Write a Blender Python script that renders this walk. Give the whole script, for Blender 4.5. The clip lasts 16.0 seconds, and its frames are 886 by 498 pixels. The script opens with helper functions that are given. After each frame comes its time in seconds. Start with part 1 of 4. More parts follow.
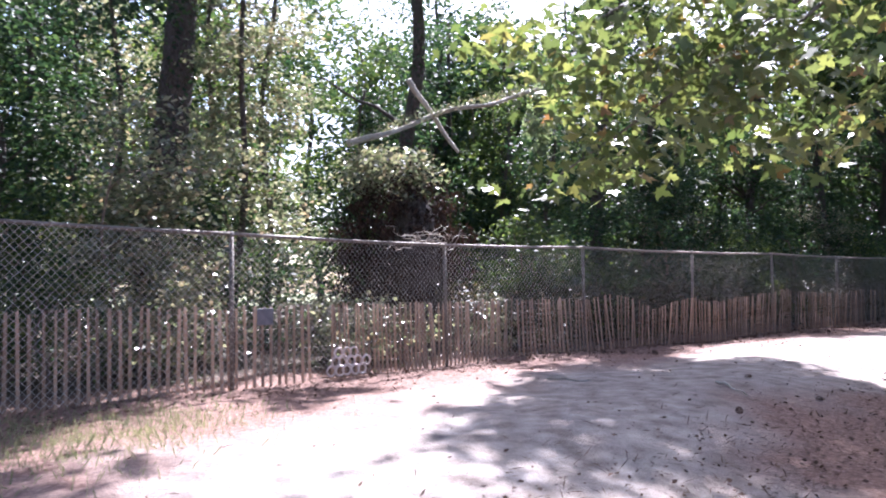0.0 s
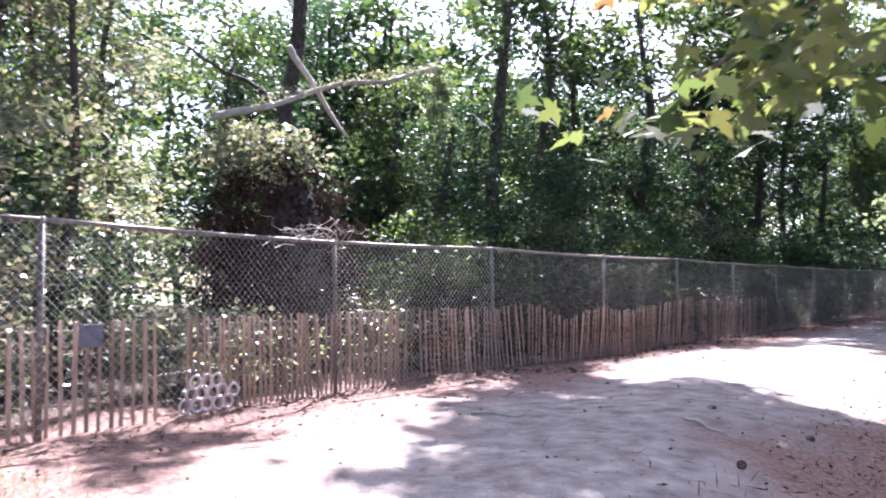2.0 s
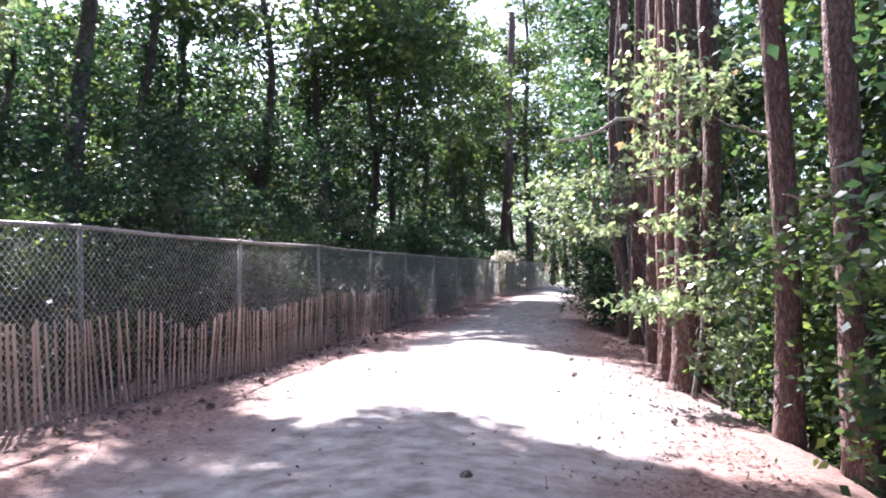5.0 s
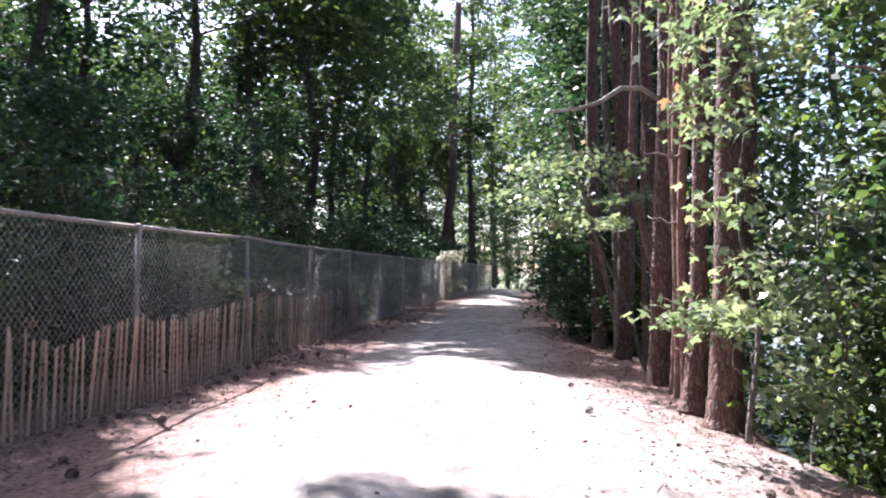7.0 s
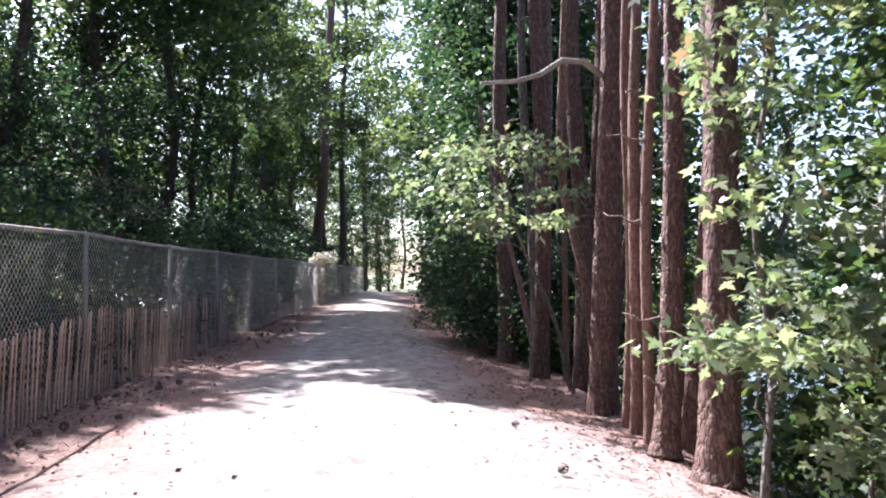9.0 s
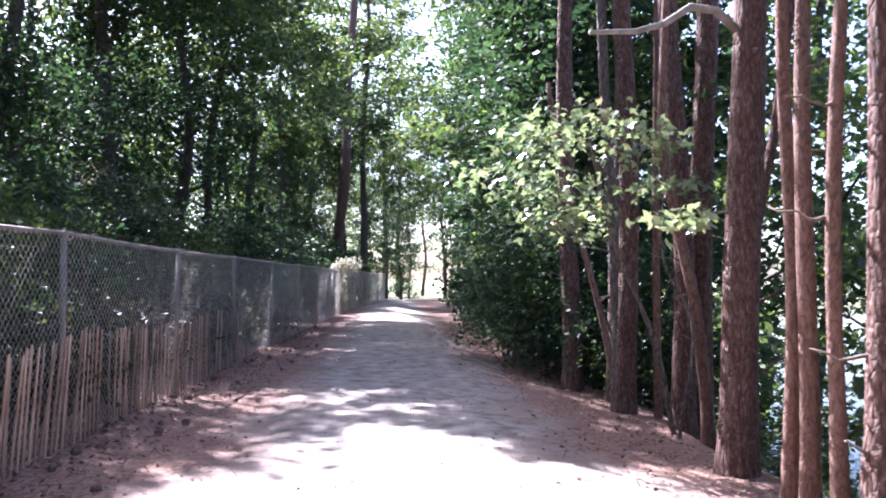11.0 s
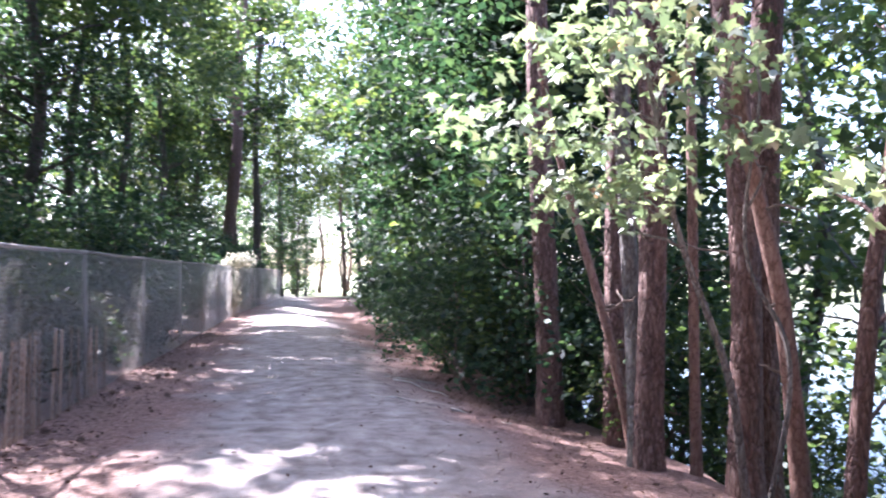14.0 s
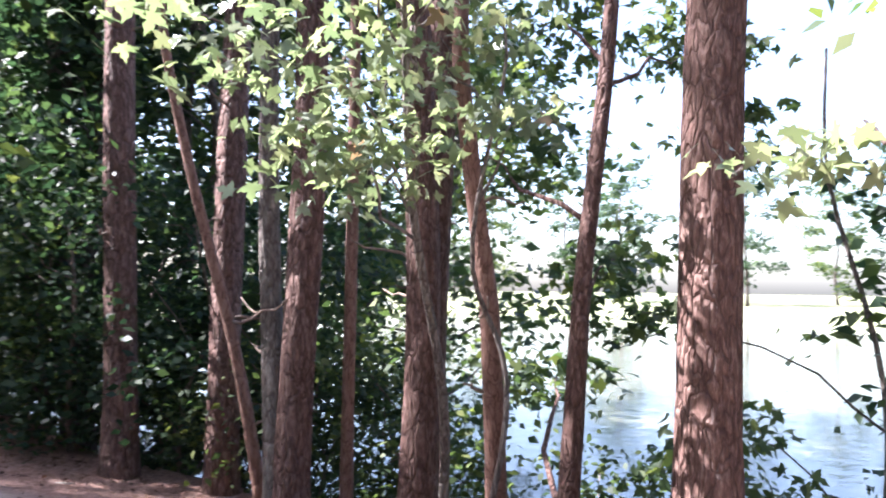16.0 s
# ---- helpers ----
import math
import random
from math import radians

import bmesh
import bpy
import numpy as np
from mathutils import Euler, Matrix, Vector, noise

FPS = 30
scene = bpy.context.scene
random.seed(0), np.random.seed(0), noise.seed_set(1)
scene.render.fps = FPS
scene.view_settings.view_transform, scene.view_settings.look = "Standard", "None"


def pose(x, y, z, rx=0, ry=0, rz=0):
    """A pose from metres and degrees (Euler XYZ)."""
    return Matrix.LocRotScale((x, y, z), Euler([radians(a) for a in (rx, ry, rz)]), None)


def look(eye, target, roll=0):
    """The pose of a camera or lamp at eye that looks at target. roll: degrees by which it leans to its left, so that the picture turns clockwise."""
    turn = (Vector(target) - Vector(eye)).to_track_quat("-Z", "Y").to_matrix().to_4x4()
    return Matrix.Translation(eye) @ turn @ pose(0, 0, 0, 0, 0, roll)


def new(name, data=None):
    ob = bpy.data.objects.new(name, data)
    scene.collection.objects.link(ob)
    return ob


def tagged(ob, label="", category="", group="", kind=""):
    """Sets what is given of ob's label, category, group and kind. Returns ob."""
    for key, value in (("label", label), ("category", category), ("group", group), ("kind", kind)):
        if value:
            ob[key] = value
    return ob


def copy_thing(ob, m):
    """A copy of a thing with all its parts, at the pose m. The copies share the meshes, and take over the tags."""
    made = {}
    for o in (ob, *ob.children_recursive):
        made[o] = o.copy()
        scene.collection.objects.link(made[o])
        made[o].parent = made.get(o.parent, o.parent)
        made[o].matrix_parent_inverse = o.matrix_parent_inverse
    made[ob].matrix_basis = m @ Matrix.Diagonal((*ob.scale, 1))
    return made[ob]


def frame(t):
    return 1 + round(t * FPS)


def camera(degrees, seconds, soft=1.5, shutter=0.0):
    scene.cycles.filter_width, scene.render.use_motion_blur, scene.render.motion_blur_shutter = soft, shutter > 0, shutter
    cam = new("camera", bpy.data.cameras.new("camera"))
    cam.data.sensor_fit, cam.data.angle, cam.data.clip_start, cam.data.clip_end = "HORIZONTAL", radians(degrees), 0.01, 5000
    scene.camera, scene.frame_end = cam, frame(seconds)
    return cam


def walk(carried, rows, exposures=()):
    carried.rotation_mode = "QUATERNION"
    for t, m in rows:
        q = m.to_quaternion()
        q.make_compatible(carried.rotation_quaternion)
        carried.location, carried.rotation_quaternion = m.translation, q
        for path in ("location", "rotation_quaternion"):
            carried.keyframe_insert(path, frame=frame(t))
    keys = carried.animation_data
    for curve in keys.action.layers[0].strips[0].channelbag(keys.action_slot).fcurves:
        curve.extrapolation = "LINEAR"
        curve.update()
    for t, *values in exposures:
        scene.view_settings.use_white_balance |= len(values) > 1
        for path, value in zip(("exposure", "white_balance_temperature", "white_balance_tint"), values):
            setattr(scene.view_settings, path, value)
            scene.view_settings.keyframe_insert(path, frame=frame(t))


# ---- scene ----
cam = camera(59.1, 16.0, soft=1.9, shutter=0.35)
PATH = [
    (0, (4.629, -6.296, 1.116), (3.166, -4.936, 1.223), -1.0),
    (0.5, (4.259, -5.953, 1.089), (2.857, -4.533, 1.209), -1.5),
    (1, (3.844, -5.638, 1.129), (2.477, -4.183, 1.25), -1.0),
    (1.5, (3.304, -5.341, 1.205), (2.0, -3.829, 1.314), -0.6),
    (2, (2.813, -5.002, 1.209), (1.601, -3.414, 1.315), -0.5),
    (2.5, (2.261, -4.582, 1.216), (1.203, -2.887, 1.312), -0.9),
    (3, (1.792, -4.139, 1.267), (0.865, -2.369, 1.364), -0.9),
    (3.5, (1.436, -3.658, 1.311), (0.716, -1.794, 1.4), -1.1),
    (4, (1.111, -3.087, 1.367), (0.577, -1.161, 1.442), -0.5),
    (4.2, (1.055, -2.954, 1.315), (0.629, -1.001, 1.383), -1.6),
    (6.3, (0.266, -0.448, 1.314), (0.04, 1.538, 1.376), -0.9),
    (6.5, (0.213, -0.224, 1.305), (-0.001, 1.763, 1.37), -0.7),
    (7, (0.023, 0.377, 1.306), (-0.09, 2.373, 1.367), -0.5),
    (7.5, (-0.132, 0.892, 1.331), (-0.103, 2.89, 1.398), -0.4),
    (8, (-0.216, 1.453, 1.371), (-0.11, 3.45, 1.427), -0.7),
    (8.5, (-0.376, 2.014, 1.356), (-0.161, 4.002, 1.419), -0.2),
    (9, (-0.521, 2.482, 1.384), (-0.289, 4.467, 1.446), -0.3),
    (9.5, (-0.652, 3.025, 1.403), (-0.414, 5.01, 1.469), -0.5),
    (9.7, (-0.679, 3.243, 1.418), (-0.443, 5.227, 1.491), -0.4),
    (11.8, (-1.054, 5.572, 1.457), (-0.877, 7.562, 1.536), 0.1),
    (12, (-1.093, 5.79, 1.456), (-0.914, 7.781, 1.536), 0.1),
    (12.5, (-1.156, 6.361, 1.457), (-0.984, 8.352, 1.537), -0.0),
    (13, (-1.13, 6.933, 1.493), (-0.864, 8.914, 1.567), -0.6),
    (13.5, (-1.095, 7.51, 1.566), (-0.77, 9.483, 1.634), -1.3),
    (14, (-1.077, 7.964, 1.533), (-0.617, 9.909, 1.597), -0.3),
    (14.5, (-1.059, 8.55, 1.517), (-0.281, 10.391, 1.593), -0.0),
    (15, (-1.064, 9.031, 1.562), (0.026, 10.706, 1.631), 0.0),
    (15.5, (-1.254, 9.541, 1.508), (0.084, 11.025, 1.592), 0.1),
    (16, (-1.396, 10.079, 1.44), (0.154, 11.34, 1.544), 0.7),
]
EXPO = [(0, 2.15, 5700, 24), (2, 2.55, 5700, 25), (3, 3.05, 5650, 26), (3.5, 3.15, 5650, 26), (4.2, 3.0, 5650, 24), (6.3, 2.2, 5750, 19), (9.7, 2.3, 5700, 19), (11.8, 2.85, 5500, 28), (13, 3.05, 5500, 28), (14.2, 3.3, 5600, 25), (15.5, 3.25, 5900, 22), (16, 3.0, 5900, 22)]
walk(cam, [(t, look(eye, target, roll)) for t, eye, target, roll in PATH], EXPO)

# ---- light ----
SUN_AZ, SUN_EL = radians(33), radians(48)          # azimuth to the left of +y
SUN = Vector((-math.sin(SUN_AZ) * math.cos(SUN_EL), math.cos(SUN_AZ) * math.cos(SUN_EL), math.sin(SUN_EL)))
world = bpy.data.worlds.new("sky")
scene.world = world
world.use_nodes = True
wn = world.node_tree
sky = wn.nodes.new("ShaderNodeTexSky")
sky.sky_type, sky.sun_disc = "NISHITA", False
sky.sun_elevation, sky.sun_rotation = SUN_EL, -SUN_AZ
sky.air_density, sky.dust_density = 1.0, 2.5
wn.links.new(sky.outputs[0], wn.nodes["Background"].inputs[0])
wn.nodes["Background"].inputs[1].default_value = 0.09
sun = new("sun", bpy.data.lights.new("sun", "SUN"))
sun.data.energy, sun.data.angle, sun.data.color = 5.0, radians(0.6), (1.0, 0.96, 0.9)
sun.matrix_basis = look(SUN * 50, (0, 0, 0))

# ---- materials ----


def nodes_of(name):
    m = bpy.data.materials.new(name)
    m.use_nodes = True
    t = m.node_tree
    return m, t, t.nodes["Principled BSDF"]


def add(t, kind, **values):
    n = t.nodes.new(kind)
    for k, v in values.items():
        n.inputs[k].default_value = v
    return n


def ramp(t, source, stops):
    n = t.nodes.new("ShaderNodeValToRGB")
    e = n.color_ramp.elements
    while len(e) < len(stops):
        e.new(0.5)
    for el, (p, c) in zip(e, stops):
        el.position, el.color = p, (*c, 1)
    t.links.new(source, n.inputs[0])
    return n.outputs[0]


def leaf_mat(name, stops, glow, share=0.42, rough=0.42, gloss=0.25):
    """A leaf: glossy cuticle over green, light shining through it."""
    m, t, p = nodes_of(name)
    geo = t.nodes.new("ShaderNodeNewGeometry")
    col = ramp(t, geo.outputs["Random Per Island"], stops)
    tex = add(t, "ShaderNodeTexNoise", Scale=1.3, Detail=2.0)
    pos = t.nodes.new("ShaderNodeNewGeometry")
    t.links.new(pos.outputs["Position"], tex.inputs["Vector"])
    mix = t.nodes.new("ShaderNodeMix")
    mix.data_type, mix.blend_type = "RGBA", "MULTIPLY"
    mix.inputs["Factor"].default_value = 1.0
    tone = ramp(t, tex.outputs[0], [(0.3, (0.65, 0.7, 0.7)), (0.7, (1.15, 1.1, 0.95))])
    t.links.new(col, mix.inputs[6])
    t.links.new(tone, mix.inputs[7])
    t.links.new(mix.outputs[2], p.inputs["Base Color"])
    p.inputs["Roughness"].default_value = rough
    p.inputs["Specular IOR Level"].default_value = gloss
    tr = t.nodes.new("ShaderNodeBsdfTranslucent")
    mul = t.nodes.new("ShaderNodeMix")
    mul.data_type, mul.blend_type = "RGBA", "MULTIPLY"
    mul.inputs["Factor"].default_value = 1.0
    t.links.new(mix.outputs[2], mul.inputs[6])
    mul.inputs[7].default_value = (*glow, 1)
    t.links.new(mul.outputs[2], tr.inputs[0])
    sh = t.nodes.new("ShaderNodeMixShader")
    sh.inputs[0].default_value = share
    t.links.new(p.outputs[0], sh.inputs[1])
    t.links.new(tr.outputs[0], sh.inputs[2])
    t.links.new(sh.outputs[0], t.nodes["Material Output"].inputs[0])
    return m


def solid_mat(name, stops, scale=8.0, rough=0.8, metal=0.0, bump=0.3, stretch=(1, 1, 1), fine=60.0, vary=0.25):
    """Two scales of variation in colour and relief, in object space."""
    m, t, p = nodes_of(name)
    co = t.nodes.new("ShaderNodeTexCoord")
    mp = t.nodes.new("ShaderNodeMapping")
    mp.inputs["Scale"].default_value = stretch
    t.links.new(co.outputs["Object"], mp.inputs[0])
    a = add(t, "ShaderNodeTexNoise", Scale=scale, Detail=6.0, Roughness=0.6)
    b = add(t, "ShaderNodeTexNoise", Scale=fine, Detail=3.0)
    t.links.new(mp.outputs[0], a.inputs["Vector"])
    t.links.new(mp.outputs[0], b.inputs["Vector"])
    col = ramp(t, a.outputs[0], stops)
    info = t.nodes.new("ShaderNodeObjectInfo")
    tone = ramp(t, info.outputs["Random"], [(0, (1 - vary,) * 3), (1, (1 + vary * 0.6,) * 3)])
    mx = t.nodes.new("ShaderNodeMix")
    mx.data_type, mx.blend_type = "RGBA", "MULTIPLY"
    mx.inputs["Factor"].default_value = 1.0
    t.links.new(col, mx.inputs[6])
    t.links.new(tone, mx.inputs[7])
    t.links.new(mx.outputs[2], p.inputs["Base Color"])
    p.inputs["Roughness"].default_value, p.inputs["Metallic"].default_value = rough, metal
    ad = t.nodes.new("ShaderNodeMath")
    t.links.new(a.outputs[0], ad.inputs[0])
    t.links.new(b.outputs[0], ad.inputs[1])
    bp = add(t, "ShaderNodeBump", Strength=bump, Distance=0.02)
    t.links.new(ad.outputs[0], bp.inputs["Height"])
    t.links.new(bp.outputs[0], p.inputs["Normal"])
    return m


def bark_mat(name, stops, bump=0.9, scale=16.0):
    """Plated bark: long cells with dark furrows, grey scale and lichen."""
    m, t, p = nodes_of(name)
    co = t.nodes.new("ShaderNodeTexCoord")
    mp = t.nodes.new("ShaderNodeMapping")
    mp.inputs["Scale"].default_value = (1, 1, 0.34)
    t.links.new(co.outputs["Object"], mp.inputs[0])
    warp = add(t, "ShaderNodeTexNoise", Scale=6.0, Detail=3.0)
    t.links.new(mp.outputs[0], warp.inputs["Vector"])
    vm = t.nodes.new("ShaderNodeVectorMath")
    vm.operation = "MULTIPLY_ADD"
    vm.inputs[1].default_value = (0.3, 0.3, 0.3)
    t.links.new(warp.outputs["Color"], vm.inputs[0])
    t.links.new(mp.outputs[0], vm.inputs[2])
    v = add(t, "ShaderNodeTexVoronoi", Scale=scale)
    v.feature = "DISTANCE_TO_EDGE"
    t.links.new(vm.outputs[0], v.inputs["Vector"])
    n = add(t, "ShaderNodeTexNoise", Scale=35.0, Detail=6.0, Roughness=0.7)
    t.links.new(mp.outputs[0], n.inputs["Vector"])
    col = ramp(t, n.outputs[0], stops)
    fur = ramp(t, v.outputs["Distance"], [(0.0, (0.5, 0.42, 0.4)), (0.09, (1, 1, 1))])
    mx = t.nodes.new("ShaderNodeMix")
    mx.data_type, mx.blend_type = "RGBA", "MULTIPLY"
    mx.inputs["Factor"].default_value = 1.0
    t.links.new(col, mx.inputs[6])
    t.links.new(fur, mx.inputs[7])
    t.links.new(mx.outputs[2], p.inputs["Base Color"])
    p.inputs["Roughness"].default_value = 0.85
    cl = t.nodes.new("ShaderNodeMapRange")
    cl.inputs["From Max"].default_value = 0.2
    t.links.new(v.outputs["Distance"], cl.inputs[0])
    ad = t.nodes.new("ShaderNodeMath")
    ad.operation = "MULTIPLY_ADD"
    ad.inputs[1].default_value = 0.35
    t.links.new(n.outputs[0], ad.inputs[0])
    t.links.new(cl.outputs[0], ad.inputs[2])
    bp = add(t, "ShaderNodeBump", Strength=bump, Distance=0.03)
    t.links.new(ad.outputs[0], bp.inputs["Height"])
    t.links.new(bp.outputs[0], p.inputs["Normal"])
    return m


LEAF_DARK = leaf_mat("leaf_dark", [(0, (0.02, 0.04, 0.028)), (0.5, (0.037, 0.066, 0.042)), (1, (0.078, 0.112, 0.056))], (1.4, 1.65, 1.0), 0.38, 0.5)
LEAF_MID = leaf_mat("leaf_mid", [(0, (0.034, 0.058, 0.034)), (0.6, (0.066, 0.098, 0.048)), (1, (0.135, 0.16, 0.064))], (1.7, 1.8, 0.95), 0.45, 0.48)
# Leaf colour paled to carry the sunlight on maple and vine sprays
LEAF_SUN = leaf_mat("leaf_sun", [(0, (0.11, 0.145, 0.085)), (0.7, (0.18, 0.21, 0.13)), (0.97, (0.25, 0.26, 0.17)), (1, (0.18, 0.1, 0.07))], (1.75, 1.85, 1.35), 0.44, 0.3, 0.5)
# Dimmer copy of the maple leaf above, mixing shaded and lit tones
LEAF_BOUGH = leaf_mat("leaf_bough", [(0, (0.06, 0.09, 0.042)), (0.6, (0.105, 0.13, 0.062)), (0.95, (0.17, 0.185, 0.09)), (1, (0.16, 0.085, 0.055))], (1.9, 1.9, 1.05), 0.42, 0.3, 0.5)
# Leaf whitened so it looks sunlit whatever light reaches it
LEAF_SUN_WHITE = leaf_mat("leaf_sun_white", [(0, (0.3, 0.3, 0.24)), (0.6, (0.42, 0.4, 0.34)), (1, (0.55, 0.5, 0.44))], (1.1, 1.1, 1.05), 0.5, 0.4)
# Vine leaf lightened so its colour carries the sparkle of sunlit foliage
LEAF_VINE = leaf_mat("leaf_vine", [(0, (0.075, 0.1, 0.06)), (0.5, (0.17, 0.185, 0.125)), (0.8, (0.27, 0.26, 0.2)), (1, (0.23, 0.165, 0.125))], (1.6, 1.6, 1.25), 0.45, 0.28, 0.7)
# Dry vine leaf darkened, the mound's shade put into the brown
LEAF_BROWN_SHADED = leaf_mat("leaf_brown_shaded", [(0, (0.022, 0.014, 0.012)), (0.6, (0.045, 0.027, 0.022)), (1, (0.08, 0.05, 0.04))], (1.1, 0.95, 0.8), 0.15, 0.8)
# Undergrowth leaf darkened to deepen the shade seen between the slats
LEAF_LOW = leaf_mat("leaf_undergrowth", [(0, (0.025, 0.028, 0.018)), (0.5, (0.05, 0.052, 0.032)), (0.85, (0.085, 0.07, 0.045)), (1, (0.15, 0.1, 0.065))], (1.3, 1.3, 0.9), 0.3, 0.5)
LEAF_DRY = leaf_mat("leaf_dry", [(0, (0.075, 0.042, 0.032)), (0.6, (0.12, 0.07, 0.053)), (1, (0.18, 0.115, 0.088))], (1.1, 0.95, 0.8), 0.2, 0.75)
NEEDLE = leaf_mat("pine_needles", [(0, (0.03, 0.06, 0.025)), (1, (0.07, 0.1, 0.04))], (1.2, 1.4, 0.7), 0.25)
GRASS = leaf_mat("grass_blades", [(0, (0.15, 0.18, 0.09)), (0.6, (0.26, 0.28, 0.16)), (1, (0.4, 0.37, 0.25))], (1.1, 1.1, 0.9), 0.3, 0.6)
BARK_PINE = bark_mat("bark_pine", [(0.25, (0.05, 0.025, 0.02)), (0.5, (0.14, 0.074, 0.056)), (0.75, (0.33, 0.225, 0.185))], 0.7, 15.0)
BARK_GREY = bark_mat("bark_grey", [(0.25, (0.06, 0.05, 0.042)), (0.5, (0.15, 0.125, 0.105)), (0.8, (0.34, 0.31, 0.27))], 0.6, 14.0)
BARK_DARK = bark_mat("bark_dark", [(0.25, (0.035, 0.028, 0.022)), (0.5, (0.08, 0.062, 0.05)), (0.8, (0.16, 0.13, 0.11))], 0.7, 11.0)
BARK_RED = bark_mat("bark_smooth_red", [(0.25, (0.11, 0.056, 0.04)), (0.5, (0.2, 0.108, 0.077)), (0.8, (0.3, 0.2, 0.16))], 0.25, 20.0)
DEADWOOD = solid_mat("dead_wood", [(0.3, (0.3, 0.25, 0.2)), (0.6, (0.5, 0.45, 0.38)), (0.8, (0.62, 0.57, 0.5))], 9, 0.85, bump=0.6)
TWIG = solid_mat("twig_bark", [(0.3, (0.11, 0.075, 0.055)), (0.7, (0.25, 0.18, 0.14))], 14, 0.85)
STEEL = solid_mat("galvanised_steel", [(0.3, (0.14, 0.11, 0.09)), (0.55, (0.26, 0.22, 0.185)), (0.72, (0.18, 0.105, 0.07))], 5, 0.55, 0.2, 0.1, fine=90)
WIRE = solid_mat("galvanised_wire", [(0.3, (0.42, 0.38, 0.34)), (0.7, (0.62, 0.58, 0.53))], 6, 0.42, 0.65, 0.05)
SLAT = solid_mat("weathered_slat", [(0.25, (0.2, 0.115, 0.078)), (0.5, (0.42, 0.28, 0.2)), (0.75, (0.62, 0.47, 0.36))], 7, 0.85, 0, 0.5, (3, 3, 0.35), 40, 0.4)
PALE = solid_mat("pale_plastic", [(0.3, (0.62, 0.5, 0.46)), (0.7, (0.75, 0.66, 0.62))], 12, 0.5)
SIGN = solid_mat("grey_tin", [(0.3, (0.11, 0.11, 0.13)), (0.7, (0.2, 0.19, 0.21))], 10, 0.6, 0.2)
CONE = solid_mat("pine_cone", [(0.3, (0.06, 0.035, 0.025)), (0.7, (0.17, 0.1, 0.07))], 40, 0.8)


def ground_mat():
    m, t, p = nodes_of("dirt_and_pine_straw")
    geo = t.nodes.new("ShaderNodeNewGeometry")
    sep = t.nodes.new("ShaderNodeSeparateXYZ")
    t.links.new(geo.outputs["Position"], sep.inputs[0])

    def noise_at(scale, detail=6.0, rough=0.6):
        n = add(t, "ShaderNodeTexNoise", Scale=scale, Detail=detail, Roughness=rough)
        t.links.new(geo.outputs["Position"], n.inputs["Vector"])
        return n.outputs[0]

    def op(kind, a, b=None, c=None):
        n = t.nodes.new("ShaderNodeMath")
        n.operation = kind
        for i, v in enumerate((a, b, c)):
            if v is None:
                continue
            if isinstance(v, (int, float)):
                n.inputs[i].default_value = v
            else:
                t.links.new(v, n.inputs[i])
        return n.outputs[0]

    def mix(f, a, b):
        n = t.nodes.new("ShaderNodeMix")
        n.data_type = "RGBA"
        t.links.new(f, n.inputs["Factor"])
        t.links.new(a, n.inputs[6])
        t.links.new(b, n.inputs[7])
        return n.outputs[2]

    big, mid, fine, grit = noise_at(0.7), noise_at(3.5), noise_at(22.0), noise_at(120.0, 3.0)
    sand = ramp(t, mid, [(0.32, (0.2, 0.16, 0.14)), (0.52, (0.37, 0.315, 0.285)), (0.72, (0.52, 0.46, 0.42))])
    straw = ramp(t, fine, [(0.3, (0.13, 0.07, 0.054)), (0.55, (0.28, 0.17, 0.135)), (0.75, (0.44, 0.31, 0.26))])
    wood = ramp(t, fine, [(0.3, (0.03, 0.025, 0.018)), (0.6, (0.085, 0.06, 0.04)), (0.8, (0.15, 0.11, 0.07))])
    # how far from the trodden middle of the way
    back = op("MAXIMUM", op("SUBTRACT", 1.5, sep.outputs[1]), 0.0)
    mean = op("ADD", op("MULTIPLY_ADD", sep.outputs[1], 0.03, -0.85), op("MULTIPLY", back, 0.55))
    # paler sand widened around y 6.8, adding sunlit whiteness by colour
    sun_lobe = op("MAXIMUM", op("SUBTRACT", 1.0, op("MULTIPLY", op("ABSOLUTE", op("SUBTRACT", sep.outputs[1], 6.8)), 0.2)), 0.0)
    mean = op("MULTIPLY_ADD", sun_lobe, 0.9, mean)
    off = op("DIVIDE", op("ABSOLUTE", op("SUBTRACT", sep.outputs[0], mean)), op("MULTIPLY_ADD", sun_lobe, 0.55, op("MULTIPLY_ADD", back, 0.12, 1.0)))
    edge = op("ADD", off, op("MULTIPLY_ADD", big, 2.6, op("MULTIPLY_ADD", mid, 1.0, -1.75)))
    f1 = t.nodes.new("ShaderNodeMapRange")
    f1.inputs["From Min"].default_value, f1.inputs["From Max"].default_value = 0.95, 2.0
    t.links.new(edge, f1.inputs[0])
    f2 = t.nodes.new("ShaderNodeMapRange")
    f2.inputs["From Min"].default_value, f2.inputs["From Max"].default_value = 3.6, 4.6
    t.links.new(edge, f2.inputs[0])
    c = mix(f2.outputs[0], mix(f1.outputs[0], sand, straw), wood)
    f3 = t.nodes.new("ShaderNodeMapRange")
    f3.inputs["From Min"].default_value, f3.inputs["From Max"].default_value = 45.0, 60.0
    t.links.new(op("MAXIMUM", off, op("MULTIPLY_ADD", sep.outputs[1], 4.0, -236.0)), f3.inputs[0])
    lawn = ramp(t, fine, [(0.3, (0.14, 0.16, 0.08)), (0.7, (0.26, 0.27, 0.15))])
    c = mix(f3.outputs[0], c, lawn)
    speck = ramp(t, grit, [(0.3, (0.72, 0.7, 0.68)), (0.6, (1.08, 1.08, 1.08))])
    mu = t.nodes.new("ShaderNodeMix")
